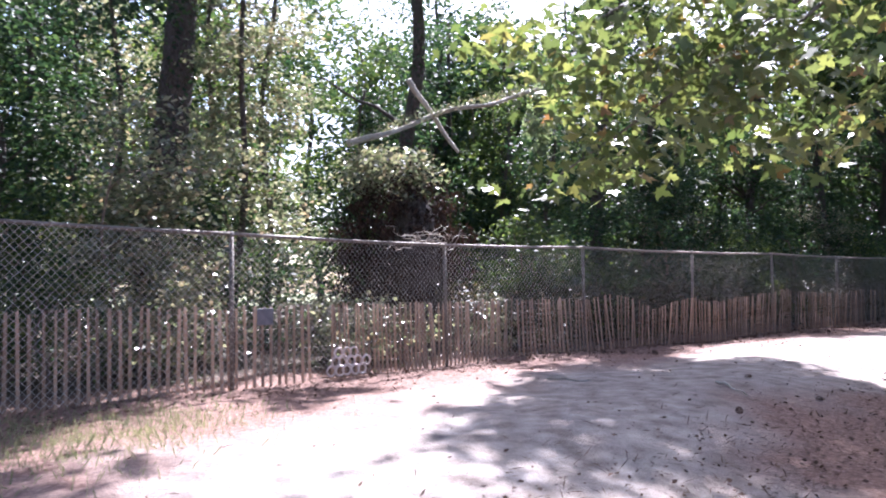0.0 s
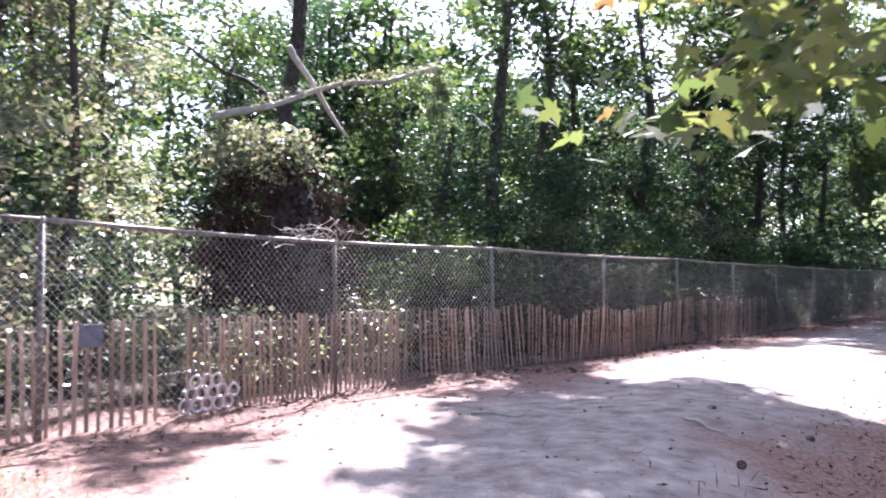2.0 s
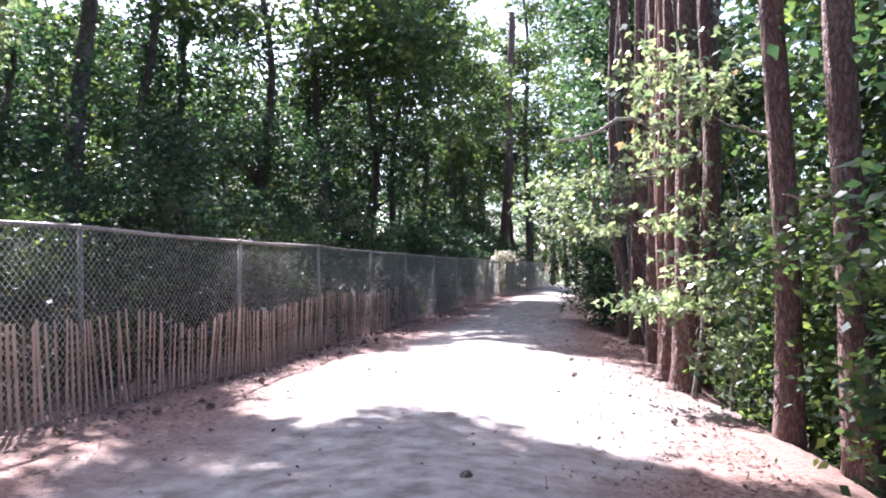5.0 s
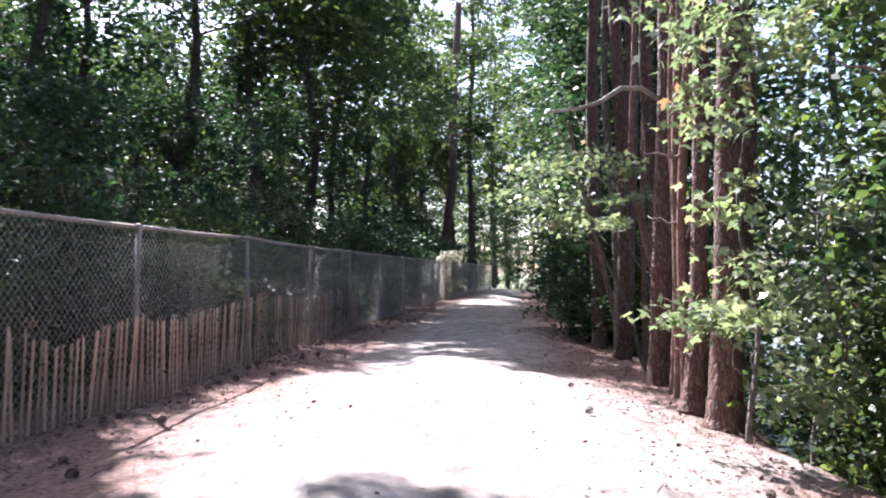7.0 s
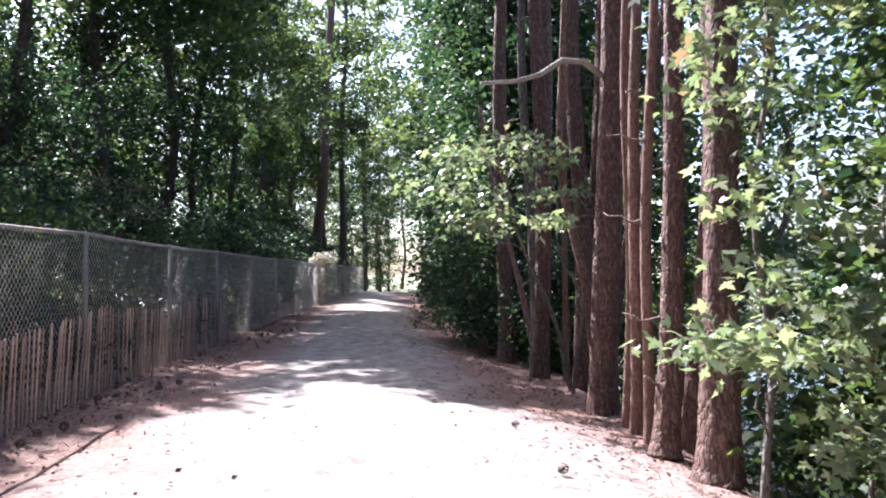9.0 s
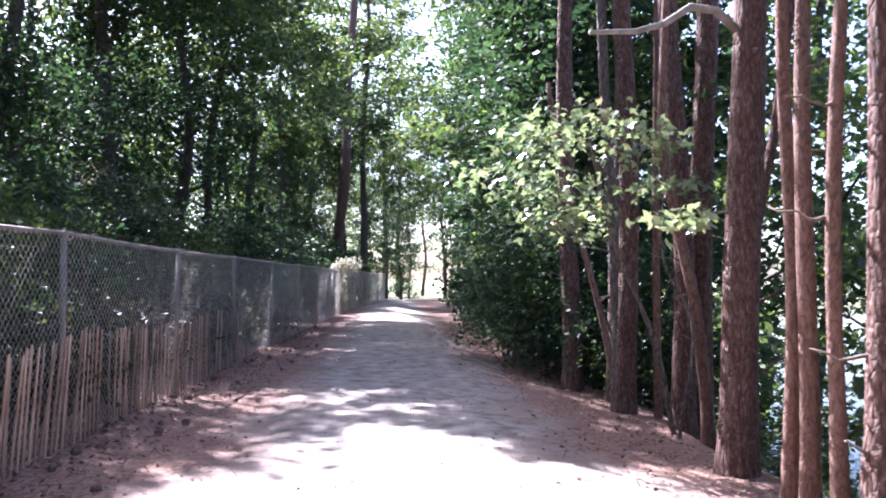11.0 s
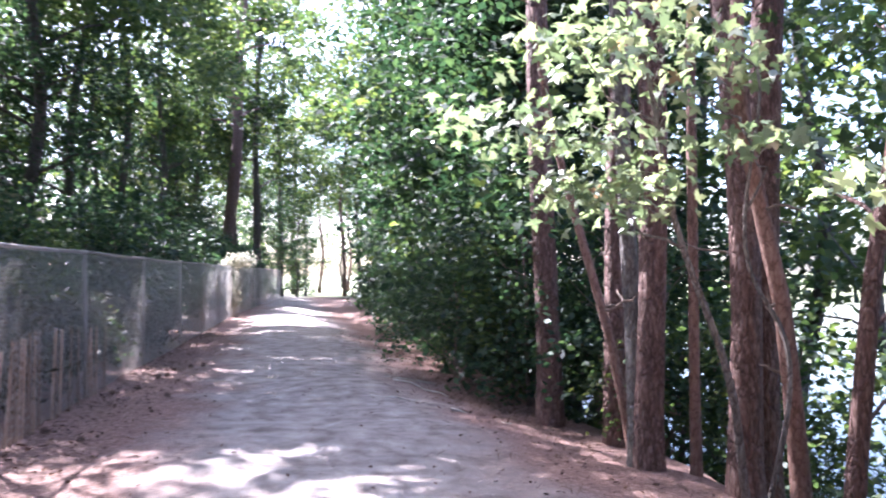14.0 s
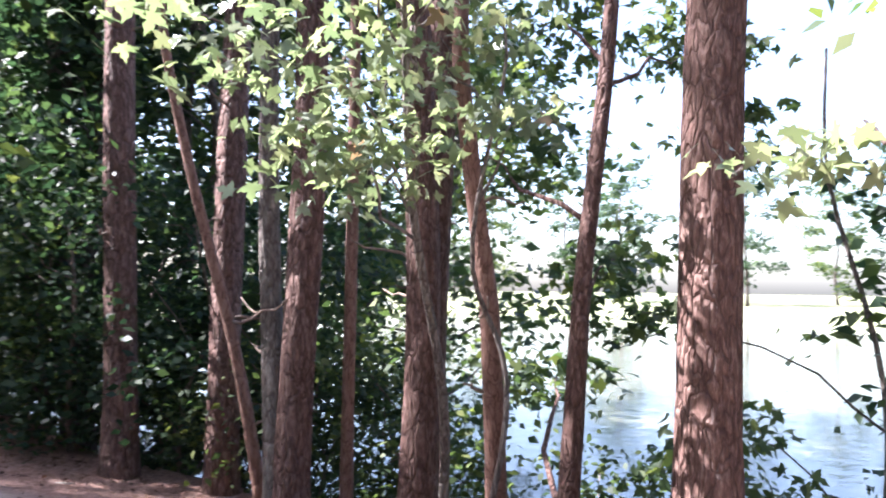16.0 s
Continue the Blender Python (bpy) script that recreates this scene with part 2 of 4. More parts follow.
    mu.data_type, mu.blend_type = "RGBA", "MULTIPLY"
    mu.inputs["Factor"].default_value = 1.0
    t.links.new(c, mu.inputs[6])
    t.links.new(speck, mu.inputs[7])
    t.links.new(mu.outputs[2], p.inputs["Base Color"])
    p.inputs["Roughness"].default_value = 0.9
    p.inputs["Specular IOR Level"].default_value = 0.25
    h = op("ADD", op("MULTIPLY", fine, 0.7), op("MULTIPLY_ADD", grit, 0.25, mid))
    bp = add(t, "ShaderNodeBump", Strength=0.85, Distance=0.05)
    t.links.new(h, bp.inputs["Height"])
    t.links.new(bp.outputs[0], p.inputs["Normal"])
    return m


GROUND = ground_mat()


def water_mat():
    m, t, p = nodes_of("pond_water")
    p.inputs["Base Color"].default_value = (0.11, 0.115, 0.085, 1)
    p.inputs["Roughness"].default_value = 0.06
    n = add(t, "ShaderNodeTexNoise", Scale=2.2, Detail=4.0)
    geo = t.nodes.new("ShaderNodeNewGeometry")
    t.links.new(geo.outputs["Position"], n.inputs["Vector"])
    bp = add(t, "ShaderNodeBump", Strength=0.25, Distance=0.05)
    t.links.new(n.outputs[0], bp.inputs["Height"])
    t.links.new(bp.outputs[0], p.inputs["Normal"])
    return m


WATER = water_mat()

# ---- building helpers ----
rng = np.random.default_rng(7)


def mesh_of(name, verts, faces, mat, smooth=False):
    """A mesh from an (n,3) array and an (m,k) array of faces with k corners each."""
    verts, faces = np.asarray(verts, np.float32), np.asarray(faces, np.int32)
    me = bpy.data.meshes.new(name)
    k = faces.shape[1]
    me.vertices.add(len(verts))
    me.vertices.foreach_set("co", verts.ravel())
    me.loops.add(faces.size)
    me.loops.foreach_set("vertex_index", faces.ravel())
    me.polygons.add(len(faces))
    me.polygons.foreach_set("loop_start", np.arange(0, faces.size, k, dtype=np.int32))
    if smooth:
        me.polygons.foreach_set("use_smooth", np.ones(len(faces), bool))
    me.materials.append(mat)
    me.update(calc_edges=True)
    return me


def part(name, data, mat, parent, label=""):
    """Links a bmesh or a mesh as one object under a thing or a part."""
    if isinstance(data, bmesh.types.BMesh):
        me = bpy.data.meshes.new(name)
        data.to_mesh(me)
        data.free()
        me.materials.append(mat)
        data = me
    ob = new(name, data)
    ob.parent = parent
    if label:
        tagged(ob, label)
    return ob


def thing(name, at, label, category, group="", kind=""):
    ob = new(name)
    ob.location = at
    ob.empty_display_size = 0.2
    return tagged(ob, label, category, group, kind)


def tube(points, radii, seg=8, rough=0.0, seed=0, plates=0.0, cap=True):
    """Verts and quads of a tube along points; rough: uneven girth; plates: depth of bark plates in metres."""
    pts = np.asarray(points, float)
    n = len(pts)
    rad = np.interp(np.linspace(0, 1, n), np.linspace(0, 1, len(radii)), radii)
    tan = np.gradient(pts, axis=0)
    if cap:
        pts = np.concatenate([pts[:1], pts, pts[-1:]])
        tan = np.concatenate([tan[:1], tan, tan[-1:]])
        rad = np.concatenate([[0.0008], rad, [0.0008]])
        n += 2
    tan /= np.linalg.norm(tan, axis=1)[:, None] + 1e-9
    ref = np.array((1.0, 0.0, 0.0)) if abs(tan[0][0]) < 0.8 else np.array((0.0, 1.0, 0.0))
    a = np.cross(tan, ref)
    a /= np.linalg.norm(a, axis=1)[:, None] + 1e-9
    b = np.cross(tan, a)
    th = np.linspace(0, 2 * np.pi, seg, endpoint=False)
    r = np.repeat(rad[:, None], seg, 1)
    if rough or plates:
        z = np.linspace(0, np.linalg.norm(np.diff(pts, axis=0), axis=1).sum(), n)[:, None]
        for k, amp in ((2, 1.0), (3, 0.7), (5, 0.5)):
            r = r * (1 + rough * amp * np.sin(k * th[None] + seed * k + 1.7 * np.sin(z * 0.6 * k + seed)))
        if plates:
            w = np.sin(11 * th[None] + 2.2 * np.sin(z * 3.1 + seed) + 1.3 * np.sin(z * 7.7 + 2 * seed))
            v = np.sin(z * 24 + 3.0 * np.sin(4 * th[None] + seed) + 2 * np.sin(9 * th[None]))
            g = np.minimum(np.abs(w), np.abs(v) * 0.9 + 0.25)
            r = r - plates * np.clip(1 - g * 2.2, 0, 1)
    ring = pts[:, None] + r[..., None] * (np.cos(th)[None, :, None] * a[:, None] + np.sin(th)[None, :, None] * b[:, None])
    v = ring.reshape(-1, 3)
    i = np.arange(n - 1)[:, None] * seg
    j = np.arange(seg)[None]
    q = np.stack([i + j, i + (j + 1) % seg, i + seg + (j + 1) % seg, i + seg + j], -1).reshape(-1, 4)
    return v, q


def join(pieces):
    vs, fs, o = [], [], 0
    for v, f in pieces:
        vs.append(v)
        fs.append(f + o)
        o += len(v)
    return np.concatenate(vs), np.concatenate(fs)


def bend(a, b, n, sag=0.0, wob=0.0, seed=0):
    """Points from a to b with a bow and some crookedness."""
    r = np.random.default_rng(seed)
    t = np.linspace(0, 1, n)[:, None]
    p = np.asarray(a, float) * (1 - t) + np.asarray(b, float) * t
    p[:, 2] -= sag * 4 * (t * (1 - t))[:, 0]
    if wob:
        f = r.uniform(1.5, 4, 3)
        ph = r.uniform(0, 6, 3)
        for k in range(3):
            p[:, k] += wob * (np.sin(f[k] * 3 * t[:, 0] + ph[k]) - np.sin(ph[k])) * np.sin(np.pi * np.clip(t[:, 0], 0, 1)) ** 0.5
    return p


OVAL = np.array([(0, 0, 0), (0.3, 0.42, 0.05), (0, 1, -0.06), (-0.3, 0.42, 0.05)])
LANCE = np.array([(0, 0, 0), (0.17, 0.4, 0.03), (0, 1, -0.1), (-0.17, 0.4, 0.03)])
SLIVER = np.array([(0, 0, 0), (0.03, 0.4, 0), (0, 1, -0.08), (-0.03, 0.4, 0)])
HALF = [(0.27, -0.14), (0.19, 0.06), (0.4, 0.12), (0.64, 0.38), (0.42, 0.37), (0.3, 0.44), (0.15, 0.42), (0.22, 0.66), (0.1, 0.78)]
TRIO = np.array([(0.3, 0.2, 0.03), (0.02, 1, -0.06), (-0.3, 0.3, 0.05)])
MAPLE = np.array([(x, y, 0.1 * abs(x) - 0.22 * x * x - 0.16 * y * y) for x, y in [(0, 0), *HALF, (0, 1.05), *[(-p, r) for p, r in reversed(HALF)]]])


def leaves(pos, size, shape, seed, droop=0.35, flat=0.5):
    """Leaf blades at pos: shape turned at random, tips hanging, blades more or less level."""
    r = np.random.default_rng(seed)
    n = len(pos)
    yaw = r.uniform(0, 2 * np.pi, n)
    y = np.stack([np.cos(yaw), np.sin(yaw), -droop + r.normal(0, 0.4, n)], 1)
    y /= np.linalg.norm(y, axis=1)[:, None]
    up = np.stack([r.normal(0, 1 - flat + 0.1, n), r.normal(0, 1 - flat + 0.1, n), np.full(n, 0.6) + r.normal(0, 0.25, n)], 1)
    x = np.cross(y, up)
    x /= np.linalg.norm(x, axis=1)[:, None] + 1e-6
    z = np.cross(x, y)
    s = size * r.uniform(0.6, 1.25, n)
    k = len(shape)
    v = pos[:, None] + s[:, None, None] * (shape[None, :, :1] * x[:, None] + shape[None, :, 1:2] * y[:, None] + shape[None, :, 2:] * z[:, None])
    f = np.arange(n * k).reshape(n, k)
    return v.reshape(-1, 3), f


def cloud(center, radii, count, seed, per=14, spread=0.16):
    """Leaf places in sprays inside an ellipsoid, thicker towards its skin."""
    r = np.random.default_rng(seed)
    m = max(1, count // per)
    d = r.normal(0, 1, (m, 3))
    d /= np.linalg.norm(d, axis=1)[:, None]
    c = np.asarray(center) + d * (r.uniform(0.15, 1, m) ** 0.45)[:, None] * np.asarray(radii)
    off = r.normal(0, 1, (m, per, 3)) * np.array((spread, spread, spread * 0.45))
    return (c[:, None] + off).reshape(-1, 3)


# corners in plan of wanted sun patches; crowns are thinned to open them
GAPS = [
    [(0.8, -5.0), (-1.2, -4.1), (-3.2, -3.2), (-2.7, -2.6), (-1.9, -2.3), (-3.1, -0.8), (-4.4, 0.2), (-4.2, 2.9), (-3.1, 2.7), (-1.9, 1.4), (-0.95, 0.8), (-0.6, -0.2), (-0.4, -1.4), (0.4, -1.8), (0.8, -2.4), (1.2, -3.4)],
    [(-2.2, 4.6), (-2.9, 5.2), (-3.2, 6.6), (-3.4, 8.6), (-2.6, 10.5), (-1.9, 11.2), (-1.0, 12.1), (0.2, 12.0), (0.7, 11.5), (1.1, 11.0), (2.2, 11.0), (3.2, 9.8), (4.3, 8.0), (5.0, 5.4), (4.2, 3.8), (2.4, 3.8), (0.7, 3.8), (0.4, 4.7), (-0.3, 4.9), (-0.5, 4.1), (-1.4, 4.6)],
    [(-1.9, 14.7), (-1.0, 14.9), (-0.7, 14.1), (-1.5, 13.7)],
    [(-1.1, 13.6), (0.2, 13.8), (0.1, 13.1), (-1.1, 13.1)],
    [(-1.7, 12.9), (-0.9, 12.5), (0.4, 11.7), (-1.4, 11.7)],
    [(-2.0, 24.2), (-1.0, 24.3), (-0.8, 25.0), (-2.0, 24.9)],
    [(-1.8, 33.4), (-2.5, 36.6), (-2.3, 38.4), (-0.3, 38.5), (1.3, 38.8), (1.2, 32.4), (-1.4, 30.9)],
    [(-0.2, 45.2), (2.0, 48.0), (4.7, 49.9), (3.8, 43.2), (0.6, 38.9)],
    [(1.6, -6.4), (4.4, -6.0), (4.0, -3.4), (2.0, -3.6)],
    [(2.2, -2.2), (3.6, -1.9), (3.3, -1.0), (2.3, -1.2)],
    [(-2.7, -4.4), (-0.5, -5.4), (-0.8, -3.8), (-3.3, -1.4), (-3.7, -2.6)],
    [(-8.0, -6.0), (-3.6, -6.0), (-3.2, -1.0), (-7.0, 1.0)],
    [(-7.0, 0.0), (-3.6, -1.8), (-2.2, 1.0), (-2.6, 3.4), (-4.0, 4.6), (-5.8, 4.6)],
    [(1.2, 9.3), (3.2, 9.6), (3.6, 11.8), (1.4, 11.6)],
]


def sunlit(p):
    """Which of the places p (n,3) would throw their shadow into one of the openings."""
    g = p[:, :2] - (p[:, 2:3] + 0.1) / SUN.z * np.array((SUN.x, SUN.y))
    g = g + 0.26 * np.stack([np.sin(g[:, 1] * 2.9 + 1.3 * np.sin(g[:, 0] * 4.1)), np.sin(g[:, 0] * 3.3 + 1.1 * np.sin(g[:, 1] * 5.3))], 1)
    if len(p) > 60:
        g = g + np.random.default_rng(len(p)).normal(0, 1, g.shape) * np.array((0.3, 0.16))
    out = np.zeros(len(p), bool)
    for poly in GAPS:
        inside = np.zeros(len(p), bool)
        for (x0, y0), (x1, y1) in zip(poly, poly[1:] + poly[:1]):
            hit = ((y0 > g[:, 1]) != (y1 > g[:, 1])) & (g[:, 0] < (x1 - x0) * (g[:, 1] - y0) / (y1 - y0 + 1e-9) + x0)
            inside ^= hit
        out |= inside
    # small flecks of sun between the leaves
    fleck = np.sin(g[:, 0] * 3.3 + 2.1 * np.sin(g[:, 1] * 1.9)) * np.sin(g[:, 1] * 3.1 + 2.3 * np.sin(g[:, 0] * 1.7 + 0.6))
    by_fence = (g[:, 0] < -1.6) & (g[:, 1] > 13) & (g[:, 1] < 34)
    return (out | (fleck > 0.95)) & ~by_fence


def ground_z(x, y):
    x, y = np.asarray(x, float), np.asarray(y, float)
    def step(a, b, v):
        t = np.clip((v - a) / (b - a), 0, 1)
        return t * t * (3 - 2 * t)
    edge = 2.55 + 1.25 * np.clip(1.0 - y, 0, 14) + 0.12 * np.clip(y - 18, 0, 60) + 0.15 * np.sin(y * 0.5) + 0.1 * np.sin(y * 1.3)
    z = -0.3 * step(0.0, 2.8, x)
    pond = step(edge, edge + 2.4, x) * (1 - step(66, 78, y)) * (1 - step(62, 72, x)) * step(-60, -45, y)
    z = z - 1.45 * pond
    z = z + 0.25 * step(-4.5, -9, x) * (0.5 + 0.5 * np.sin(x * 0.4 + y * 0.23)) + 0.6 * step(64, 90, x)
    bumps = 0.02 * np.sin(x * 2.1 + y * 0.7) + 0.015 * np.sin(x * 1.1 - y * 1.9) + 0.008 * np.sin(5 * x + 3 * y) * np.sin(4.1 * y - 2 * x)
    return z + bumps * (1 - pond)

# ---- ground and water ----


def build_ground():
    xs = np.concatenate([[-900, -400, -200, -100, -60], np.arange(-40, -8, 2.0), np.arange(-8, 7, 0.14), np.arange(7, 20, 1.0), np.arange(20, 100, 4.0), [140, 240, 500, 900]])
    ys = np.concatenate([[-900, -400, -200, -100, -60, -40, -25, -15], np.arange(-10, 22, 0.14), np.arange(22, 45, 0.5), np.arange(45, 100, 2.0), [120, 160, 240, 500, 900]])
    gx, gy = np.meshgrid(xs, ys)
    z = ground_z(gx, gy)
    near = (np.abs(gx) < 8) & (gy > -12) & (gy < 25)
    z = z + near * rng.normal(0, 0.004, z.shape)
    v = np.stack([gx, gy, z], -1).reshape(-1, 3)
    w = len(xs)
    i = (np.arange(len(ys) - 1)[:, None] * w + np.arange(w - 1)[None]).ravel()
    f = np.stack([i, i + 1, i + w + 1, i + w], 1)
    tagged(new("ground", mesh_of("ground", v, f, GROUND, True)), "sandy dirt path with reddish pine straw along both edges", "ground", kind="structure")
    bm = bmesh.new()
    for c in ((2.9, -58, -1.05), (74, -58, -1.05), (74, 76, -1.05), (2.9, 76, -1.05)):
        bm.verts.new(c)
    bm.faces.new(bm.verts)
    tagged(part("water", bm, WATER, None), "still pond water reflecting the bright sky", "pond", kind="structure")


build_ground()

# ---- chain-link fence ----
FENCE = [(-2.6, -13.0), (-3.1, -9.2), (-3.5, -5.5), (-3.84, -1.84), (-4.07, 1.83), (-3.89, 5.02), (-3.62, 8.25), (-3.52, 11.77), (-3.38, 15.2),
         (-3.2, 18.7), (-3.0, 22.3), (-2.75, 26.1), (-2.5, 29.9), (-2.27, 33.7), (-2.04, 37.6), (-1.7, 41.2), (-1.35, 44.8), (-1.0, 48.5), (-0.6, 52.2), (-0.2, 56.0), (0.3, 59.8)]
TOP = 1.83


def fence_at(y):
    """The fence's x and its heading (unit vector) at y."""
    for (x0, y0), (x1, y1) in zip(FENCE, FENCE[1:]):
        if y0 <= y <= y1:
            t = (y - y0) / (y1 - y0)
            d = Vector((x1 - x0, y1 - y0)).normalized()
            return x0 + (x1 - x0) * t, d
    return FENCE[-1][0], Vector((0, 1))


def post_mesh(r=0.027):
    bm = bmesh.new()
    bmesh.ops.create_cone(bm, cap_ends=True, segments=14, radius1=r, radius2=r, depth=TOP + 0.12, matrix=Matrix.Translation((0, 0, (TOP + 0.12) / 2 - 0.1)))
    me = bpy.data.meshes.new("post")
    bm.to_mesh(me)
    bm.free()
    me.materials.append(STEEL)
    me.shade_smooth()
    return me


def cap_mesh():
    bm = bmesh.new()
    bmesh.ops.create_uvsphere(bm, u_segments=12, v_segments=6, radius=0.036, matrix=Matrix.Translation((0, 0, TOP + 0.02)) @ Matrix.Diagonal((1, 1, 0.8, 1)))
    bmesh.ops.create_cone(bm, cap_ends=True, segments=12, radius1=0.036, radius2=0.036, depth=0.04, matrix=Matrix.Translation((0, 0, TOP)))
    me = bpy.data.meshes.new("post_cap")
    bm.to_mesh(me)
    bm.free()
    me.materials.append(STEEL)
    me.shade_smooth()
    return me


def wire_net(length, height, pitch=0.085, r=0.0024):
    """Diamond netting in the plane x = length, z = height: crossing wires, three-sided, slightly woven."""
    seg = []
    k = pitch
    n = int((length + height) / k) + 1
    for i in range(n):
        u = i * k
        # rising to the right and to the left
        for sgn in (1, -1):
            if sgn == 1:
                u0, v0, u1, v1 = u - height, 0.0, u, height
            else:
                u0, v0, u1, v1 = u, 0.0, u - height, height
            if u0 == u1:
                continue
            lo, hi = (u0, u1) if u0 < u1 else (u1, u0)
            a, b = max(lo, 0.0), min(hi, length)
            if b - a < 0.01:
                continue
            f = lambda q: v0 + (v1 - v0) * (q - u0) / (u1 - u0)
            seg.append((a, f(a), b, f(b), 0.0025 * sgn))
    vs, fs = [], []
    for a, va, b, vb, w in seg:
        d = np.array((b - a, 0, vb - va))
        d /= np.linalg.norm(d)
        p = np.array((-d[2], 0, d[0]))
        base = len(vs)
        for (u, vv) in ((a, va), (b, vb)):
            for ang in (0.5, 2.6, 4.7):
                vs.append(np.array((u, w, vv)) + r * (math.cos(ang) * p + math.sin(ang) * np.array((0, 1, 0))))
        for e in range(3):
            fs.append((base + e, base + (e + 1) % 3, base + 3 + (e + 1) % 3, base + 3 + e))
    return np.array(vs), np.array(fs)


def build_fence():
    fence = thing("chain_link_fence", (FENCE[4][0], FENCE[4][1], 0), "galvanised chain-link fence with round posts beside the path", "fence")
    o = Vector((FENCE[4][0], FENCE[4][1], 0))
    pm, cm = post_mesh(), cap_mesh()
    for i, (x, y) in enumerate(FENCE):
        z = float(ground_z(x, y))
        post = part("post", pm, None, fence)
        post.matrix_basis = Matrix.Translation(Vector((x, y, z)) - o) @ pose(0, 0, 0, rng.normal(0, 0.5), rng.normal(0, 0.5), 0)
        part("post_cap", cm, None, post)
    for (x0, y0), (x1, y1) in zip(FENCE, FENCE[1:]):
        z0, z1 = float(ground_z(x0, y0)), float(ground_z(x1, y1))
        a, b = Vector((x0, y0, z0)) - o, Vector((x1, y1, z1)) - o
        v, f = tube(bend(a + Vector((0, 0, TOP + 0.015)), b + Vector((0, 0, TOP + 0.015)), 6, 0.012), (0.023,), 10)
        part("top_rail", mesh_of("top_rail", v, f, STEEL, True), None, fence)
        d = b - a
        L = d.length
        v, f = wire_net(L, TOP - 0.03)
        ux = d.normalized()
        side = Vector((ux.y, -ux.x, 0)) * 0.036
        # a little bulge and slack in the net
        bul = 0.02 * np.sin(v[:, 0] / L * np.pi) * np.sin(v[:, 2] * 2.1 + x0)
        P = np.array(a + side)[None] + v[:, :1] * np.array(ux)[None] + (v[:, 1:2] + bul[:, None]) * np.array((ux.y, -ux.x, 0))[None]
        P[:, 2] += v[:, 2] + 0.03
        part("chain_link_mesh", mesh_of("chain_link_mesh", P, f, WIRE), None, fence)


build_fence()


# ---- wooden snow fence along its foot ----
def slat_top(y):
    """Height of the slats' tops above the ground along the fence."""
    keys = [(-13, 0.97), (1.8, 0.97), (3.2, 0.93), (5.0, 0.9), (5.7, 1.0), (6.2, 0.93), (6.9, 0.68), (7.4, 0.82), (8.0, 0.93), (8.25, 0.93), (8.6, 0.86), (9.2, 0.82),
            (10.2, 0.86), (11.2, 0.93), (12.25, 1.02), (12.6, 0.93), (14.0, 0.9), (15.5, 0.93), (16.6, 1.0), (18.5, 0.88), (20, 0.85)]
    return float(np.interp(y, [k[0] for k in keys], [k[1] for k in keys]))


def build_slats():
    y0 = -8.6
    fence = thing("snow_fence", (fence_at(1.0)[0], 1.0, 0), "weathered wooden slat fence wired together against the chain-link", "fence")
    o = Vector((fence_at(1.0)[0], 1.0, 0))
    kinds = []
    for k in range(4):
        bm = bmesh.new()
        bmesh.ops.create_cube(bm, size=1.0, matrix=Matrix.Translation((0, 0, 0.5)) @ Matrix.Diagonal((0.04, 0.012, 1, 1)))
        bmesh.ops.bevel(bm, geom=bm.edges[:], offset=0.003, segments=1, affect="EDGES")
        for v in bm.verts:
            if v.co.z > 0.9:
                v.co.z += (0.012, -0.02, 0.0, 0.006)[k] * (v.co.x / 0.02)
                v.co.x *= (0.9, 0.75, 1.0, 0.6)[k]
        me = bpy.data.meshes.new("slat")
        bm.to_mesh(me)
        bm.free()
        me.materials.append(SLAT)
        kinds.append(me)
    y, i = y0, 0
    tilt = 0.0
    while y < 19.5 and i < 299:
        x, d = fence_at(y)
        tilt = 0.75 * tilt + rng.normal(0, 0.6)
        lean = tilt + np.interp(y, [3.2, 3.4, 5.0, 5.2, 5.7, 6.0, 8.2, 8.3, 11.6, 12.3], [0, -2, -2, -8, -8, 2, 7, 1, 11, 5]) + (rng.normal(0, 5) if y > 12.8 else 0)
        gone = y > 12.5 and rng.random() < (0.12 if y < 16.5 else 0.5)
        if not gone and not (-0.55 < y < -0.4):
            h = slat_top(y) + rng.normal(0, 0.014)
            s = part("slat", kinds[int(rng.integers(4))], None, fence)
            z = float(ground_z(x, y))
            away = (0.055 if y < 3.3 else -0.06) + rng.normal(0, 0.006)
            side = Vector((-d.y, d.x, 0)) * away
            s.matrix_basis = Matrix.Translation(Vector((x, y, z - 0.03)) + side - o) @ Matrix.Rotation(math.atan2(d.y, d.x), 4, "Z") @ pose(0, 0, 0, rng.normal(0, 1.2), lean, rng.normal(0, 4)) @ Matrix.Diagonal((rng.uniform(0.85, 1.15), 1, h + 0.03, 1))
        y += (0.11 if y < -0.4 else 0.082 if y < 3.3 else 0.1) + rng.normal(0, 0.006 if y > -0.4 else 0.014)
        i += 1
    for hgt in (0.18, 0.45, 0.72, 0.92):
        pts = []
        for yy in np.arange(y0, 17, 0.35):
            x, d = fence_at(yy)
            q = Vector((x, yy, float(ground_z(x, yy)) + hgt * slat_top(yy) + rng.normal(0, 0.006))) + Vector((-d.y, d.x, 0)) * (0.045 if yy < 3.3 else -0.05) - o
            pts.append(q)
        v, f = tube(pts, (0.0016,), 4)
        part("binding_wire", mesh_of("binding_wire", v, f, STEEL), None, fence)


build_slats()


